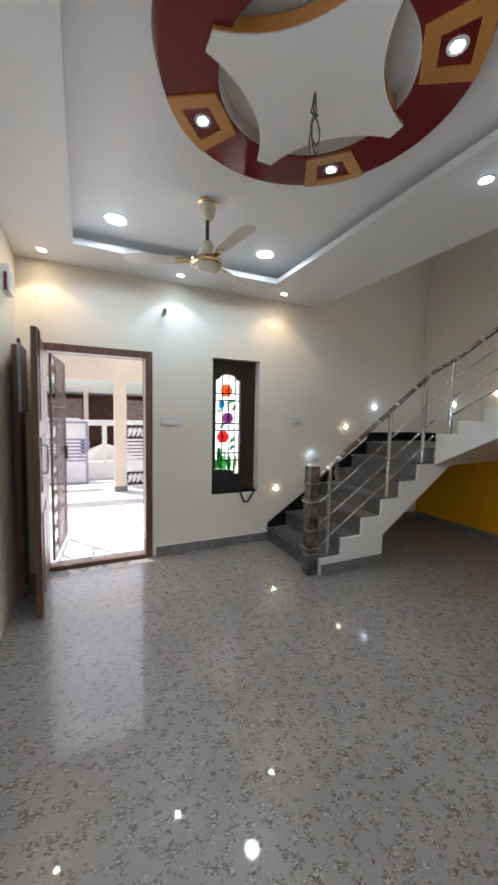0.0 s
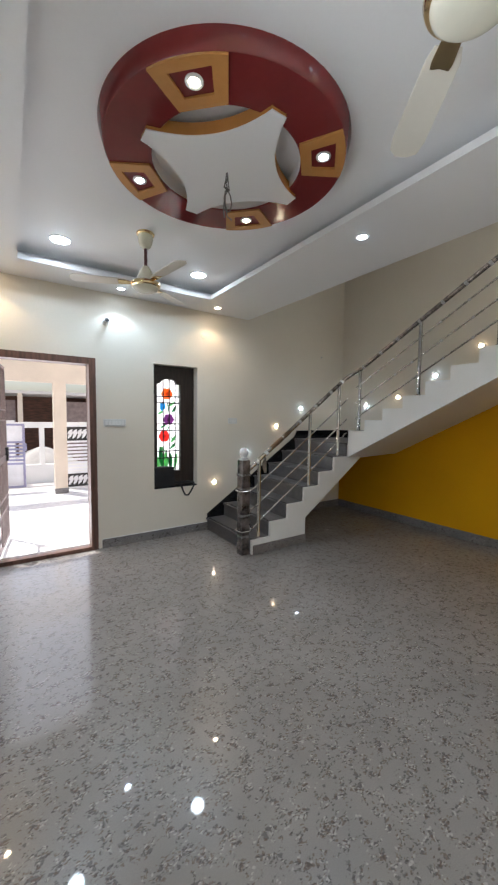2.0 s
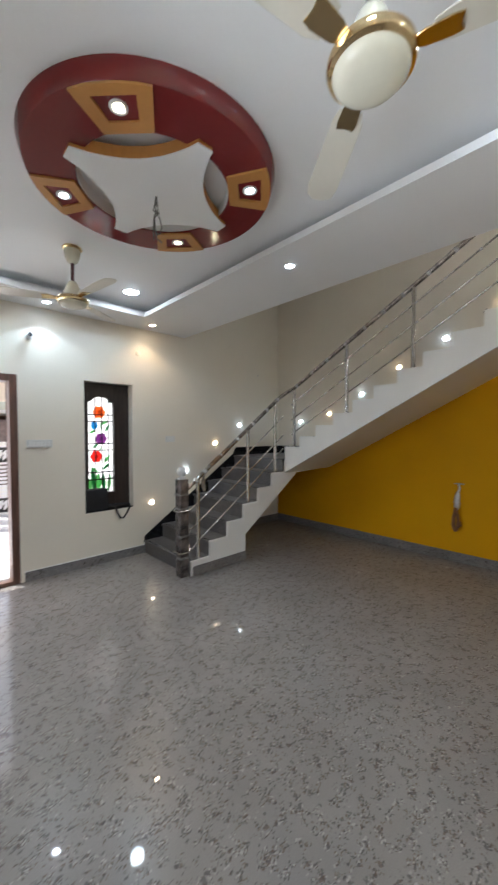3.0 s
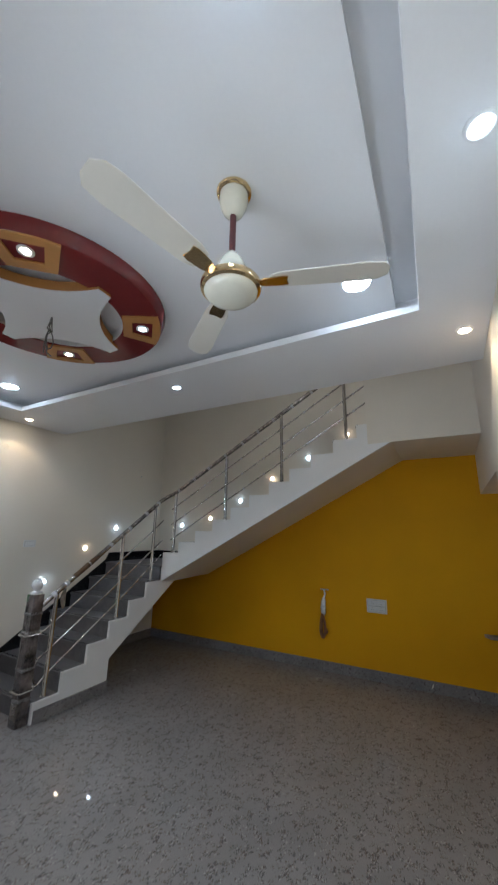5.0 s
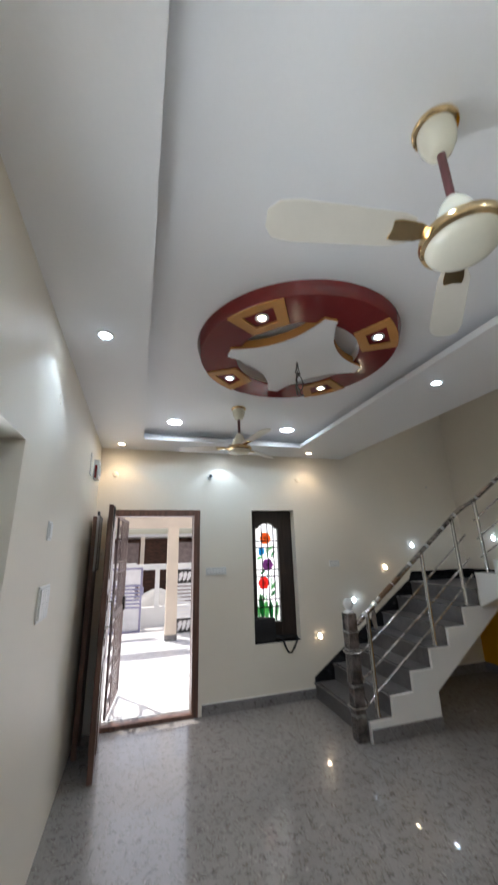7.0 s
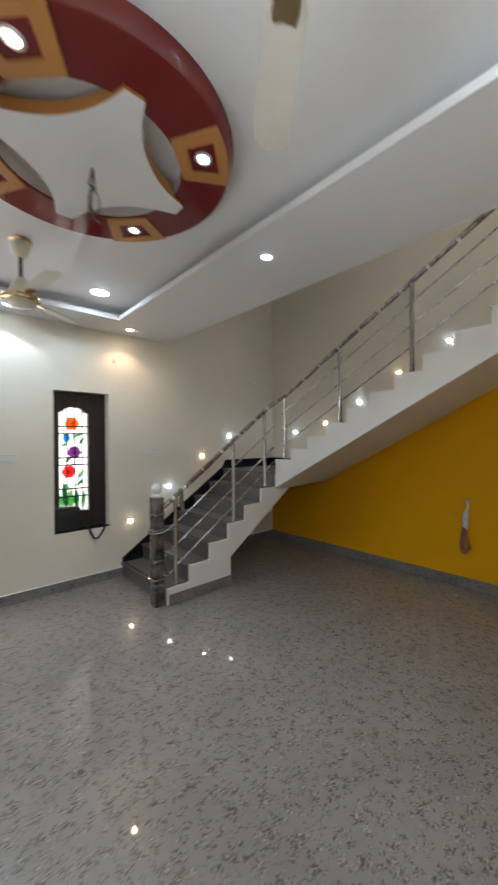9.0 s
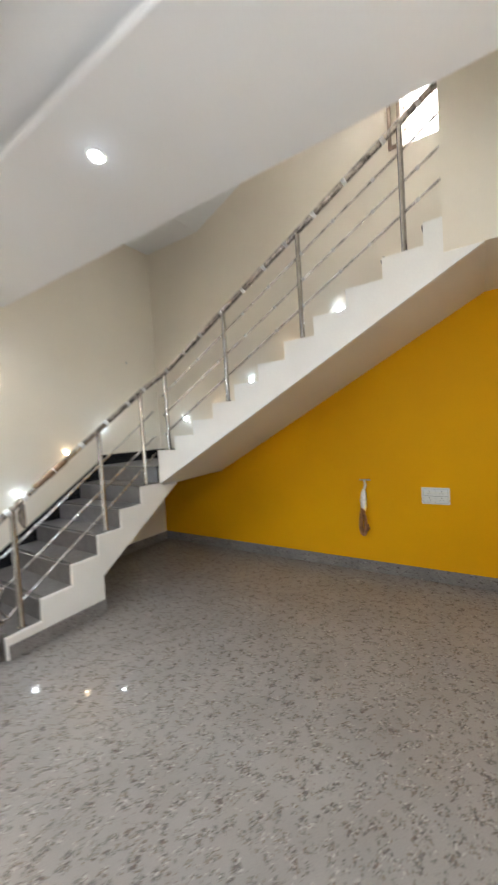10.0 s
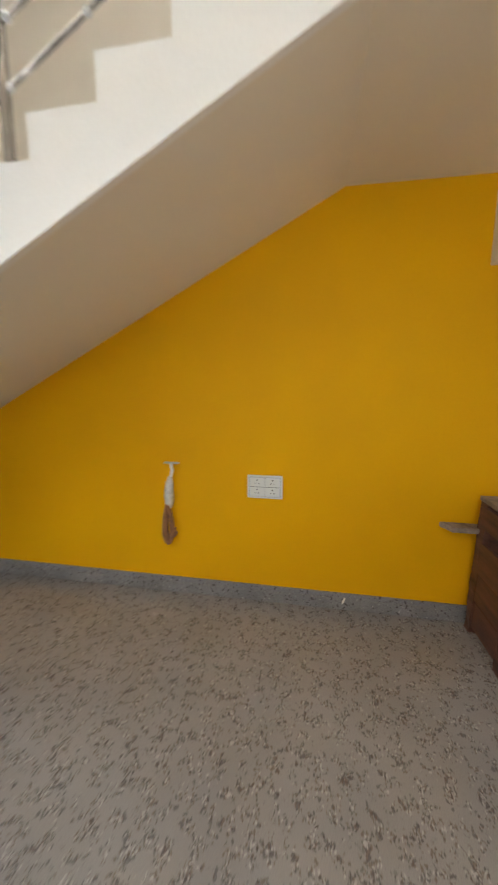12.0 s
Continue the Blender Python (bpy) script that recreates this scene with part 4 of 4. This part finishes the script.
# gate leaf standing half open
gl = base("gate_leaf", (0.60, 8.62, PORCH), "grey-violet metal gate leaf standing half open", "gate")
gl.matrix_world = Matrix.Translation((0.60, 8.62, PORCH)) @ Matrix.Rotation(radians(172), 4, "Z")
for lo, hi in (((0, -0.02, 0.06), (0.04, 0.02, 1.35)), ((1.2, -0.02, 0.06), (1.24, 0.02, 1.35)), ((0.04, -0.02, 0.06), (1.2, 0.02, 0.1)), ((0.04, -0.02, 1.31), (1.2, 0.02, 1.35)), ((0.04, -0.02, 0.53), (1.2, 0.02, 0.57)), ((0.04, -0.02, 0.96), (1.2, 0.02, 1.0))):
    part("frame", box(lo, hi, 0.002), M_GATE, gl)
for z0, z1_ in ((0.1, 0.53), (1.0, 1.31)):
    part("sheet", box((0.04, -0.003, z0), (1.2, 0.003, z1_)), M_GATEW, gl)
for i in range(5):
    z = 0.6 + i * 0.072
    part("slat", box((0.04, -0.008, z), (1.2, 0.008, z + 0.04), 0.002), M_GATE, gl)
part("latch", box((-0.03, -0.03, 0.8), (0.03, 0.03, 0.95), 0.004), M_GATE, gl)
# white compound wall, dark shed and poles across the street
bm = box((-2.4, 10.3, -0.2), (0.45, 10.45, 1.34))
box((0.45, 10.3, -0.2), (4.5, 10.45, 0.25), bm=bm)
box((0.45, 10.3, 1.16), (4.5, 10.45, 1.30), bm=bm)
for x in (0.95, 2.4, 3.6):
    box((x, 10.31, 0.25), (x + 0.11, 10.44, 1.16), bm=bm)
structure(part("compound_wall", bm, M_WHITE), "low white compound wall with an open stretch across the lane")
sh = base("shed", (1.5, 12.5, -0.2), "dark open shed with a pale sheet roof", "shed")
part("back_wall", box((-6, 1.0, 0), (6, 1.1, 2.25)), M_PLY, sh)
part("roof", box((-6.2, -0.9, 2.25), (6.2, 1.2, 2.33)), M_GROUND, sh)
for x in (-5.9, -3.1, -0.9, 1.3, 3.6, 5.9):
    part("post", box((x - 0.06, -0.8, 0), (x + 0.06, -0.68, 2.25), 0.01), M_CEMENT, sh)
for x0, x1_ in ((-6, -3.2), (-2.9, -1.0), (0.2, 3.5)):
    part("side_panel", box((x0, 0.2, 0), (x1_, 0.24, 2.1)), M_IRON, sh)
pile = part("mound", lathe([(2.4, 0), (1.9, 0.3), (1.2, 0.62), (0.6, 0.82), (0.2, 0.92), (0, 0.94)], (0, 0, 0), 40), M_GROUND, smooth=True)
tagged(pile, "mound of pale sunlit earth in the lane", "mound")
pile.location = (1.05, 11.0, -0.2)
pile.scale = (0.55, 0.2, 0.9)

# ---- window in the front wall ----
win = base("window_1", (WX0, NORTH, WZ0), "narrow window with a dark wooden frame and flower-painted glass", "window")
tagged(win, kind="structure")
FY0, FY1 = NORTH + 0.11, NORTH + 0.19
GX0, GX1, GZ0, GZ1 = 1.868, 2.168, 0.80, 1.93
made = []
for lo, hi in (((WX0, FY0, WZ0), (GX0, FY1, WZ1)), ((GX1, FY0, WZ0), (WX1, FY1, WZ1)), ((GX0, FY0, WZ0), (GX1, FY1, GZ0))):
    made.append(part("window_frame", box(lo, hi, 0.004), M_DARKFRAME, label="dark brown wooden window frame"))
arch = [(GX0, WZ1), (GX0, GZ1 - 0.05)]
GC = (GX0 + GX1) / 2
arch += [(GX0 + 0.03, GZ1 - 0.045), (GX0 + 0.055, GZ1 - 0.02)]
arch += [(GC + 0.095 * math.cos(a), GZ1 - 0.02 + 0.035 * math.sin(a)) for a in [math.pi - i * math.pi / 8 for i in range(1, 8)]]
arch += [(GX1 - 0.055, GZ1 - 0.02), (GX1 - 0.03, GZ1 - 0.045), (GX1, GZ1 - 0.05), (GX1, WZ1)]
made.append(part("window_head", prism(arch, "y", FY0, FY1), M_DARKFRAME, label="dark wooden head cut to a shallow arch"))
made.append(part("pane", box((GX0 - 0.01, FY1 - 0.03, GZ0 - 0.01), (GX1 + 0.01, FY1 - 0.024, GZ1 + 0.03)), translucent("white_frosted_glass", (0.88, 0.88, 0.86)), label="white translucent pane"))
GY = FY1 - 0.031
FLOWERS = [("orange", (1.0, 0.34, 0.10), GC - 0.006, 1.765, 0.076), ("purple", (0.40, 0.13, 0.42), GC + 0.013, 1.445, 0.074), ("red", (0.9, 0.12, 0.10), GC - 0.045, 1.235, 0.074)]
green1, green2, blue = translucent("green_glass", (0.06, 0.32, 0.12)), translucent("bright_green_glass", (0.22, 0.60, 0.24)), translucent("blue_glass", (0.06, 0.46, 0.78))


for name, colour, x, z, r in FLOWERS:
    made.append(part("flower", petal_disc(x, z, r, 6, GY), translucent(name + "_glass", colour), label=name + " painted glass flower"))
    made.append(part("flower_heart", petal_disc(x, z, r * 0.33, 5, GY - 0.0022), translucent(name + "_heart_glass", [c * 0.7 for c in colour]), label="dark heart of the painted flower"))
made.append(part("bud", petal_disc(GC - 0.064, 1.607, 0.042, 3, GY, 1.3), blue, label="blue painted glass bud"))
for (a, b, c, d, wd, g) in ((GC - 0.005, 1.64, GC + 0.02, 1.46, 0.006, green1), (GC + 0.02, 1.32, GC - 0.01, 1.25, 0.006, green1), (GC - 0.03, 1.12, GC, 0.86, 0.006, green1), (GC + 0.05, 1.3, GC + 0.06, 1.05, 0.005, green1),
                            (GC, 1.56, GC + 0.11, 1.62, 0.018, green2), (GC + 0.06, 1.48, GC + 0.12, 1.57, 0.018, green1), (GC - 0.05, 1.5, GC - 0.13, 1.46, 0.016, green2), (GC - 0.02, 1.33, GC - 0.09, 1.29, 0.016, green1),
                            (GC + 0.04, 1.1, GC + 0.12, 1.2, 0.02, green2), (GC + 0.03, 1.02, GC + 0.11, 1.1, 0.018, green1), (GC - 0.03, 1.0, GC - 0.11, 1.06, 0.018, green2),
                            (GC - 0.07, 0.81, GC - 0.1, 1.08, 0.03, green1), (GC - 0.02, 0.81, GC - 0.03, 1.0, 0.032, green2), (GC + 0.04, 0.81, GC + 0.03, 1.0, 0.03, green1), (GC + 0.09, 0.81, GC + 0.12, 0.98, 0.026, green2), (GC - 0.11, 0.81, GC - 0.13, 0.95, 0.016, green2)):
    b, d = (b + 0.05, d + 0.05) if b > 0.9 else (b, d + 0.04)
    made.append(part("glass_leaf", leaf_shape(a, b, c, d, wd, GY - 0.0005), g, label="green painted glass leaf"))
for i in range(3):
    x = GX0 + 0.083 + i * 0.078
    made.append(part("grille_bar", box((x - 0.005, FY0 + 0.012, GZ0), (x + 0.005, FY0 + 0.022, GZ1 + 0.02)), M_DARKP))
for z in (0.964, 1.049, 1.311, 1.39, 1.652, 1.731):
    made.append(part("cross_bar", box((GX0, FY0 + 0.02, z - 0.0065), (GX1, FY0 + 0.03, z + 0.0065)), M_DARKP))
made.append(part("window_sill", box((WX0, NORTH + 0.002, WZ0 - 0.001), (WX1, FY0, WZ0 + 0.012), 0.002), M_BLACK, label="black granite window sill"))
place_parts(win, made)

# handbag on the sill
bag = base("handbag", (1.92, NORTH + 0.05, WZ0 + 0.012), "black fabric bag lying on the sill with its strap hanging down", "bag")
bm = box((-0.12, -0.045, 0), (0.13, 0.045, 0.25), 0.03)
bmesh.ops.subdivide_edges(bm, edges=bm.edges[:], cuts=2, use_grid_fill=True)
for v in bm.verts:
    v.co += noise.noise_vector(v.co * 9) * 0.012
    v.co.z = max(v.co.z, 0)
part("body", bm, M_BAG, bag, smooth=True)
bm = box((-0.117, -0.055, 0.12), (0.122, -0.04, 0.245), 0.006)
part("flap", bm, M_BAG, bag, smooth=True)
pts = [(0.11, 0, 0.03), (0.17, -0.03, 0.045), (0.2, -0.075, 0.02), (0.225, -0.085, -0.06), (0.255, -0.085, -0.115), (0.295, -0.085, -0.12), (0.335, -0.085, -0.07), (0.375, -0.08, -0.0), (0.385, -0.06, 0.03), (0.33, -0.01, 0.04), (0.24, 0.0, 0.035), (0.12, 0.01, 0.05)]
bm = bmesh.new()
prev = None
for i, p in enumerate(pts):
    p = Vector(p)
    n = Vector(pts[min(i + 1, len(pts) - 1)]) - Vector(pts[max(i - 1, 0)])
    s = Vector((n.z, 0, -n.x)).normalized() * 0.011 if abs(n.x) + abs(n.z) > 0.01 else Vector((0.011, 0, 0))
    row = [bm.verts.new(p + s), bm.verts.new(p - s), bm.verts.new(p - s + Vector((0, 0.004, 0))), bm.verts.new(p + s + Vector((0, 0.004, 0)))]
    if prev:
        for k in range(4):
            bm.faces.new((prev[k], prev[(k + 1) % 4], row[(k + 1) % 4], row[k]))
    prev = row
part("strap", bm, M_BAG, bag, "black shoulder strap", True)

# ---- window in the side wall ----
win2 = base("window_2", (0, VY0, VZ0), "side window with a dark wooden frame and iron bars", "window")
tagged(win2, kind="structure")
made = []
XA, XB = -0.20, -0.12
for lo, hi in (((XA, VY0, VZ0), (XB, VY0 + 0.07, VZ1)), ((XA, VY1 - 0.07, VZ0), (XB, VY1, VZ1)), ((XA, VY0 + 0.07, VZ0), (XB, VY1 - 0.07, VZ0 + 0.07)), ((XA, VY0 + 0.07, VZ1 - 0.07), (XB, VY1 - 0.07, VZ1)), ((XA, 1.04, VZ0 + 0.07), (XB, 1.1, VZ1 - 0.07))):
    made.append(part("window_frame", box(lo, hi, 0.004), M_DARKFRAME, label="dark brown wooden window frame"))
for i in range(7):
    y = 0.7 + i * 0.13
    made.append(part("grille_bar", box((XB + 0.002, y - 0.005, VZ0 + 0.05), (XB + 0.012, y + 0.005, VZ1 - 0.05)), M_DARKP))
made.append(part("pane", box((XA + 0.03, VY0 + 0.06, VZ0 + 0.06), (XA + 0.036, VY1 - 0.06, VZ1 - 0.06)), translucent("grey_frosted_glass", (0.4, 0.42, 0.42)), label="grey frosted glass pane"))
place_parts(win2, made)

# ---- high window over the stair ----
win3 = base("window_3", (EAST, SY0, SZ0), "high window over the stair with thin iron bars and an open shutter", "window")
tagged(win3, kind="structure")
made = []
for lo, hi in (((EAST + 0.1, SY0, SZ0), (EAST + 0.16, SY0 + 0.03, SZ1)), ((EAST + 0.1, SY1 - 0.03, SZ0), (EAST + 0.16, SY1, SZ1)), ((EAST + 0.1, SY0, SZ0), (EAST + 0.16, SY1, SZ0 + 0.03)), ((EAST + 0.1, SY0, SZ1 - 0.03), (EAST + 0.16, SY1, SZ1))):
    made.append(part("window_frame", box(lo, hi, 0.003), M_CEMENT))
# White pane added to show as blown-out sky behind the bars.
made.append(part("pane", box((EAST + 0.13, SY0 + 0.02, SZ0 + 0.02), (EAST + 0.136, SY1 - 0.02, SZ1 - 0.02)), translucent("white_sky_pane", (0.95, 0.95, 0.95), 0.95), label="white translucent pane"))
for y in (0.74, 0.86):
    made.append(part("grille_bar", box((EAST + 0.09, y - 0.003, SZ0), (EAST + 0.096, y + 0.003, SZ1)), M_STEEL))
for z in (4.1, 4.3, 4.5, 4.7):
    made.append(part("cross_bar", box((EAST + 0.085, SY0, z), (EAST + 0.095, SY1, z + 0.01)), M_STEEL))
for lo, hi in (((EAST - 0.03, SY1 + 0.005, SZ0), (EAST - 0.006, SY1 + 0.035, SZ1)), ((EAST - 0.03, SY1 + 0.085, SZ0), (EAST - 0.006, SY1 + 0.115, SZ1)), ((EAST - 0.028, SY1 + 0.035, SZ0), (EAST - 0.006, SY1 + 0.085, SZ0 + 0.03)), ((EAST - 0.028, SY1 + 0.035, 4.35), (EAST - 0.006, SY1 + 0.085, 4.39)), ((EAST - 0.028, SY1 + 0.035, SZ1 - 0.03), (EAST - 0.006, SY1 + 0.085, SZ1))):
    made.append(part("shutter_frame", box(lo, hi, 0.003), M_SHUT, label="brown wooden shutter frame folded back"))
place_parts(win3, made)


# ---- switch plates ----
def switch_plate(loc, facing, w, h, cols, rows, label, name="switch_plate"):
    t = base(name, loc, label, "switch plate")
    t.matrix_world = Matrix.Translation(loc) @ Matrix.Rotation(facing, 4, "Z")
    part("plate", box((-w / 2, -0.009, -h / 2), (w / 2, 0, h / 2), 0.003), M_PLATE, t)
    part("surround", box((-w / 2 + 0.01, -0.0105, -h / 2 + 0.01), (w / 2 - 0.01, -0.008, h / 2 - 0.01), 0.001), M_GREYP, t, "grey inner surround")
    cw, ch = (w - 0.03) / cols, (h - 0.026) / rows
    for i in range(cols):
        for j in range(rows):
            x, z = -w / 2 + 0.015 + cw * i, -h / 2 + 0.013 + ch * j
            part("rocker", box((x + 0.0015, -0.015, z + 0.0015), (x + cw - 0.0015, -0.010, z + ch - 0.0015), 0.002), M_PLATE, t)
    return t


switch_plate((1.341, NORTH, 1.407), 0, 0.24, 0.084, 6, 1, "long white switch plate beside the front door")
switch_plate((2.875, NORTH, 1.434), 0, 0.14, 0.078, 3, 1, "small white switch plate on the cream wall")
sock = switch_plate((EAST, 0.842, 0.787), radians(-90), 0.225, 0.15, 2, 2, "white switch and socket plate on the yellow wall")
for x in (-0.049, 0.049):
    for z in (-0.031, 0.031):
        for dx, dz, r in ((0, 0.014, 0.0042), (-0.010, -0.007, 0.0032), (0.010, -0.007, 0.0032)):
            part("socket_hole", tube([(x + dx, -0.0148, z + dz), (x + dx, -0.0158, z + dz)], r, 10), M_DARKP, sock, "dark socket hole")
for z in (-0.056, 0.0, 0.056):
    part("seam", box((-0.09, -0.0125, z - 0.0012), (0.09, -0.0109, z + 0.0012)), M_DARKP, sock, "thin dark seam")
switch_plate((0, 2.25, 1.41), radians(90), 0.22, 0.17, 4, 2, "large white switch plate on the side wall")
switch_plate((0, 2.2, 1.77), radians(90), 0.08, 0.1, 1, 1, "small white regulator plate on the side wall", "regulator_plate")

# distribution box high on the side wall
mcb = base("fuse_box", (0, 3.82, 2.44), "white fuse box with a red edge high on the wall", "fuse box")
part("case", box((0, -0.085, -0.095), (0.05, 0.085, 0.095), 0.006), M_PLATE, mcb)
part("cover", box((0.05, -0.06, -0.05), (0.056, 0.06, 0.05), 0.003), M_GREYP, mcb)
part("stripe", box((0.012, -0.089, -0.09), (0.034, -0.085, 0.04)), M_RED, mcb, "red warning stripe")
bp = base("blank_plate", (0, 3.56, 2.44), "thin white blank cover plate high on the wall", "cover plate")
part("plate", box((0, -0.07, -0.10), (0.008, 0.07, 0.10), 0.003), M_PLATE, bp)
part("recess", box((0.008, -0.055, -0.085), (0.0095, 0.055, 0.085)), M_WALLTRIM, bp)

# security camera
cc = base("security_camera", (1.258, NORTH, 2.49), "small white security camera with a black lens over the door", "security camera")
part("bracket", lathe([(0, 0), (0.03, 0), (0.03, 0.012), (0.012, 0.016), (0.012, 0.04), (0, 0.04)], (0, 0, 0), 24), M_PLATE, cc, smooth=True).matrix_local = Matrix.Rotation(radians(90), 4, "X")
part("body", tube([(0, -0.03, 0.004), (0, -0.085, 0.009)], 0.023, 18), M_PLATE, cc, smooth=True)
part("lens", tube([(0, -0.08, 0.0085), (0, -0.092, 0.0096)], 0.0205, 18), M_DARKP, cc, "black glass lens", True)

# rope and wire bundle on the yellow wall
hk = base("cord_bundle", (EAST, 1.467, 0.918), "brown cord in clear film hanging from a wall bracket", "hanging cord")
part("bracket", box((-0.02, -0.055, -0.004), (0, 0.045, 0.006), 0.002), M_GREYP, hk, "grey steel bracket")
part("hook", tube([(-0.012, 0.0, 0), (-0.016, -0.01, -0.05), (-0.016, 0.004, -0.1)], 0.011, 8), M_PLATE, hk, smooth=True)
part("film_sleeve", tube([(-0.02, 0.004, -0.09), (-0.026, 0.008, -0.13), (-0.03, 0.012, -0.2), (-0.028, 0.012, -0.27), (-0.02, 0.016, -0.3)], [0.014, 0.026, 0.033, 0.030, 0.018], 12), M_WRAP, hk, "crinkled clear film sleeve", True)
for k in range(6):
    rr = random.Random(k)
    pts = []
    for i in range(18):
        a = i * math.tau / 18
        pts.append((-0.02 - 0.006 * k + rr.uniform(-0.002, 0.002), 0.02 + (0.020 + 0.013 * (k % 3)) * math.sin(a) * (0.7 - 0.3 * math.cos(a)), -0.41 + (0.105 + 0.007 * k) * math.cos(a)))
    part("cord", tube(pts, 0.0075, 6, True), M_ROPE, hk, smooth=True)
part("knot", tube([(-0.03, -0.01, -0.5), (-0.035, -0.03, -0.47), (-0.03, -0.02, -0.44)], 0.014, 8), M_ROPE, hk, smooth=True)

# wall screw marks
for nm, loc in (("wall_plug", (4.515, NORTH, 2.445)),):
    t = tagged(part(nm, tube([(0, 0, 0), (0, -0.012, 0)], 0.012, 12), M_GREYP), "small grey plug stuck in the cream wall", "wall plug")
    t.location = loc

# timber stacked in the opening
st = base("wooden_stand", (4.745, -0.53, 0), "worn dark brown wooden stand pushed beside the yellow wall", "wooden stand")
rng = random.Random(11)
for x0, x1_ in ((-0.20, -0.12), (0.165, 0.235)):
    for y0, y1_ in ((0.085, 0.15), (-0.15, -0.085)):
        bm = box((x0, y0, 0), (x1_, y1_, 0.80), 0.006)
        bmesh.ops.subdivide_edges(bm, edges=[e for e in bm.edges if e.calc_length() > 0.5], cuts=9)
        for v in bm.verts:
            v.co += Vector((rng.uniform(-1, 1), rng.uniform(-1, 1), 0)) * 0.006
            if x0 > 0:
                v.co.x -= v.co.z * 0.07
        part("leg", bm, M_PLY, st)
for k, (z0, z1_) in enumerate(((0.04, 0.20), (0.215, 0.38), (0.39, 0.57), (0.66, 0.78))):
    part("front_board", box((-0.19, 0.12 + 0.006 * k, z0), (0.20 - z1_ * 0.07, 0.14 + 0.006 * k, z1_), 0.004), M_PLY, st)
part("side_board", box((0.12, -0.12, 0.08), (0.14, 0.12, 0.76), 0.004), M_PLY, st)
part("top_board", box((-0.24, -0.2, 0.80), (0.19, 0.155, 0.825), 0.005), M_PLANK, st)
bm = prism([(0.165, -0.25), (0.255, -0.25), (0.255, 0.33), (0.235, 0.325), (0.225, 0.305), (0.169, 0.288)], "z", 0.605, 0.635, 0.003)
part("shelf_board", bm, M_PLANK, st, "dusty pale shelf board jutting out")
pk = tagged(part("plank", box((-0.07, -0.12, 0), (0.07, 0.12, 0.035), 0.004), M_PLANK), "short dusty wooden plank laid across the stand", "plank")
pk.location = (4.765, -0.56, 0.825)

bm = prism([(-0.026, -0.004), (0.0, -0.008), (0.028, -0.003), (0.022, 0.004), (-0.010, 0.006)], "x", 0, 0.0015)
bm.transform(Matrix.Rotation(1.9, 4, "X"))
t = tagged(part("paint_smear", bm, M_WALLTRIM), "thin smear of white paint dried on the grey skirting", "paint smear")
t.location = (EAST - 0.0157, 0.325, 0.062)
for nm, x, y, z in (("skirting_chip", SIDE2 + 0.02, 0.735, 2.69), ("skirting_chip", SIDE2 + 0.02, 0.985, 2.555)):
    t = tagged(part(nm, box((-0.012, -0.006, -0.02), (0.004, 0.006, 0.02), 0.002), M_NOSE), "small dark stone chip standing at the step end", "stone chip")
    t.location = (x, y, z)

for loc, turn in (((0.17, NORTH, 2.502), 0), ((2.436, NORTH, 2.498), 0), ((0, 2.089, 2.488), 90)):
    bm = lathe([(0, 0), (0.034, 0), (0.034, 0.002), (0.032, 0.003), (0, 0.003)], (0, 0, 0), 28)
    t = tagged(part("outlet_cover", bm, M_WALLTRIM, smooth=True), "small round cream cover plate high on the wall", "cover plate")
    t.matrix_world = Matrix.Translation(loc) @ Matrix.Rotation(radians(turn), 4, "Z") @ Matrix.Rotation(radians(90), 4, "X")
bell = base("bell_plate", (0.085, NORTH, 1.63), "small cream bell plate beside the door frame", "bell plate")
part("plate", box((-0.03, -0.012, -0.06), (0.03, 0, 0.06), 0.003), M_PLATE, bell)
part("button", box((-0.012, -0.017, -0.015), (0.012, -0.012, 0.015), 0.003), M_GREYP, bell)
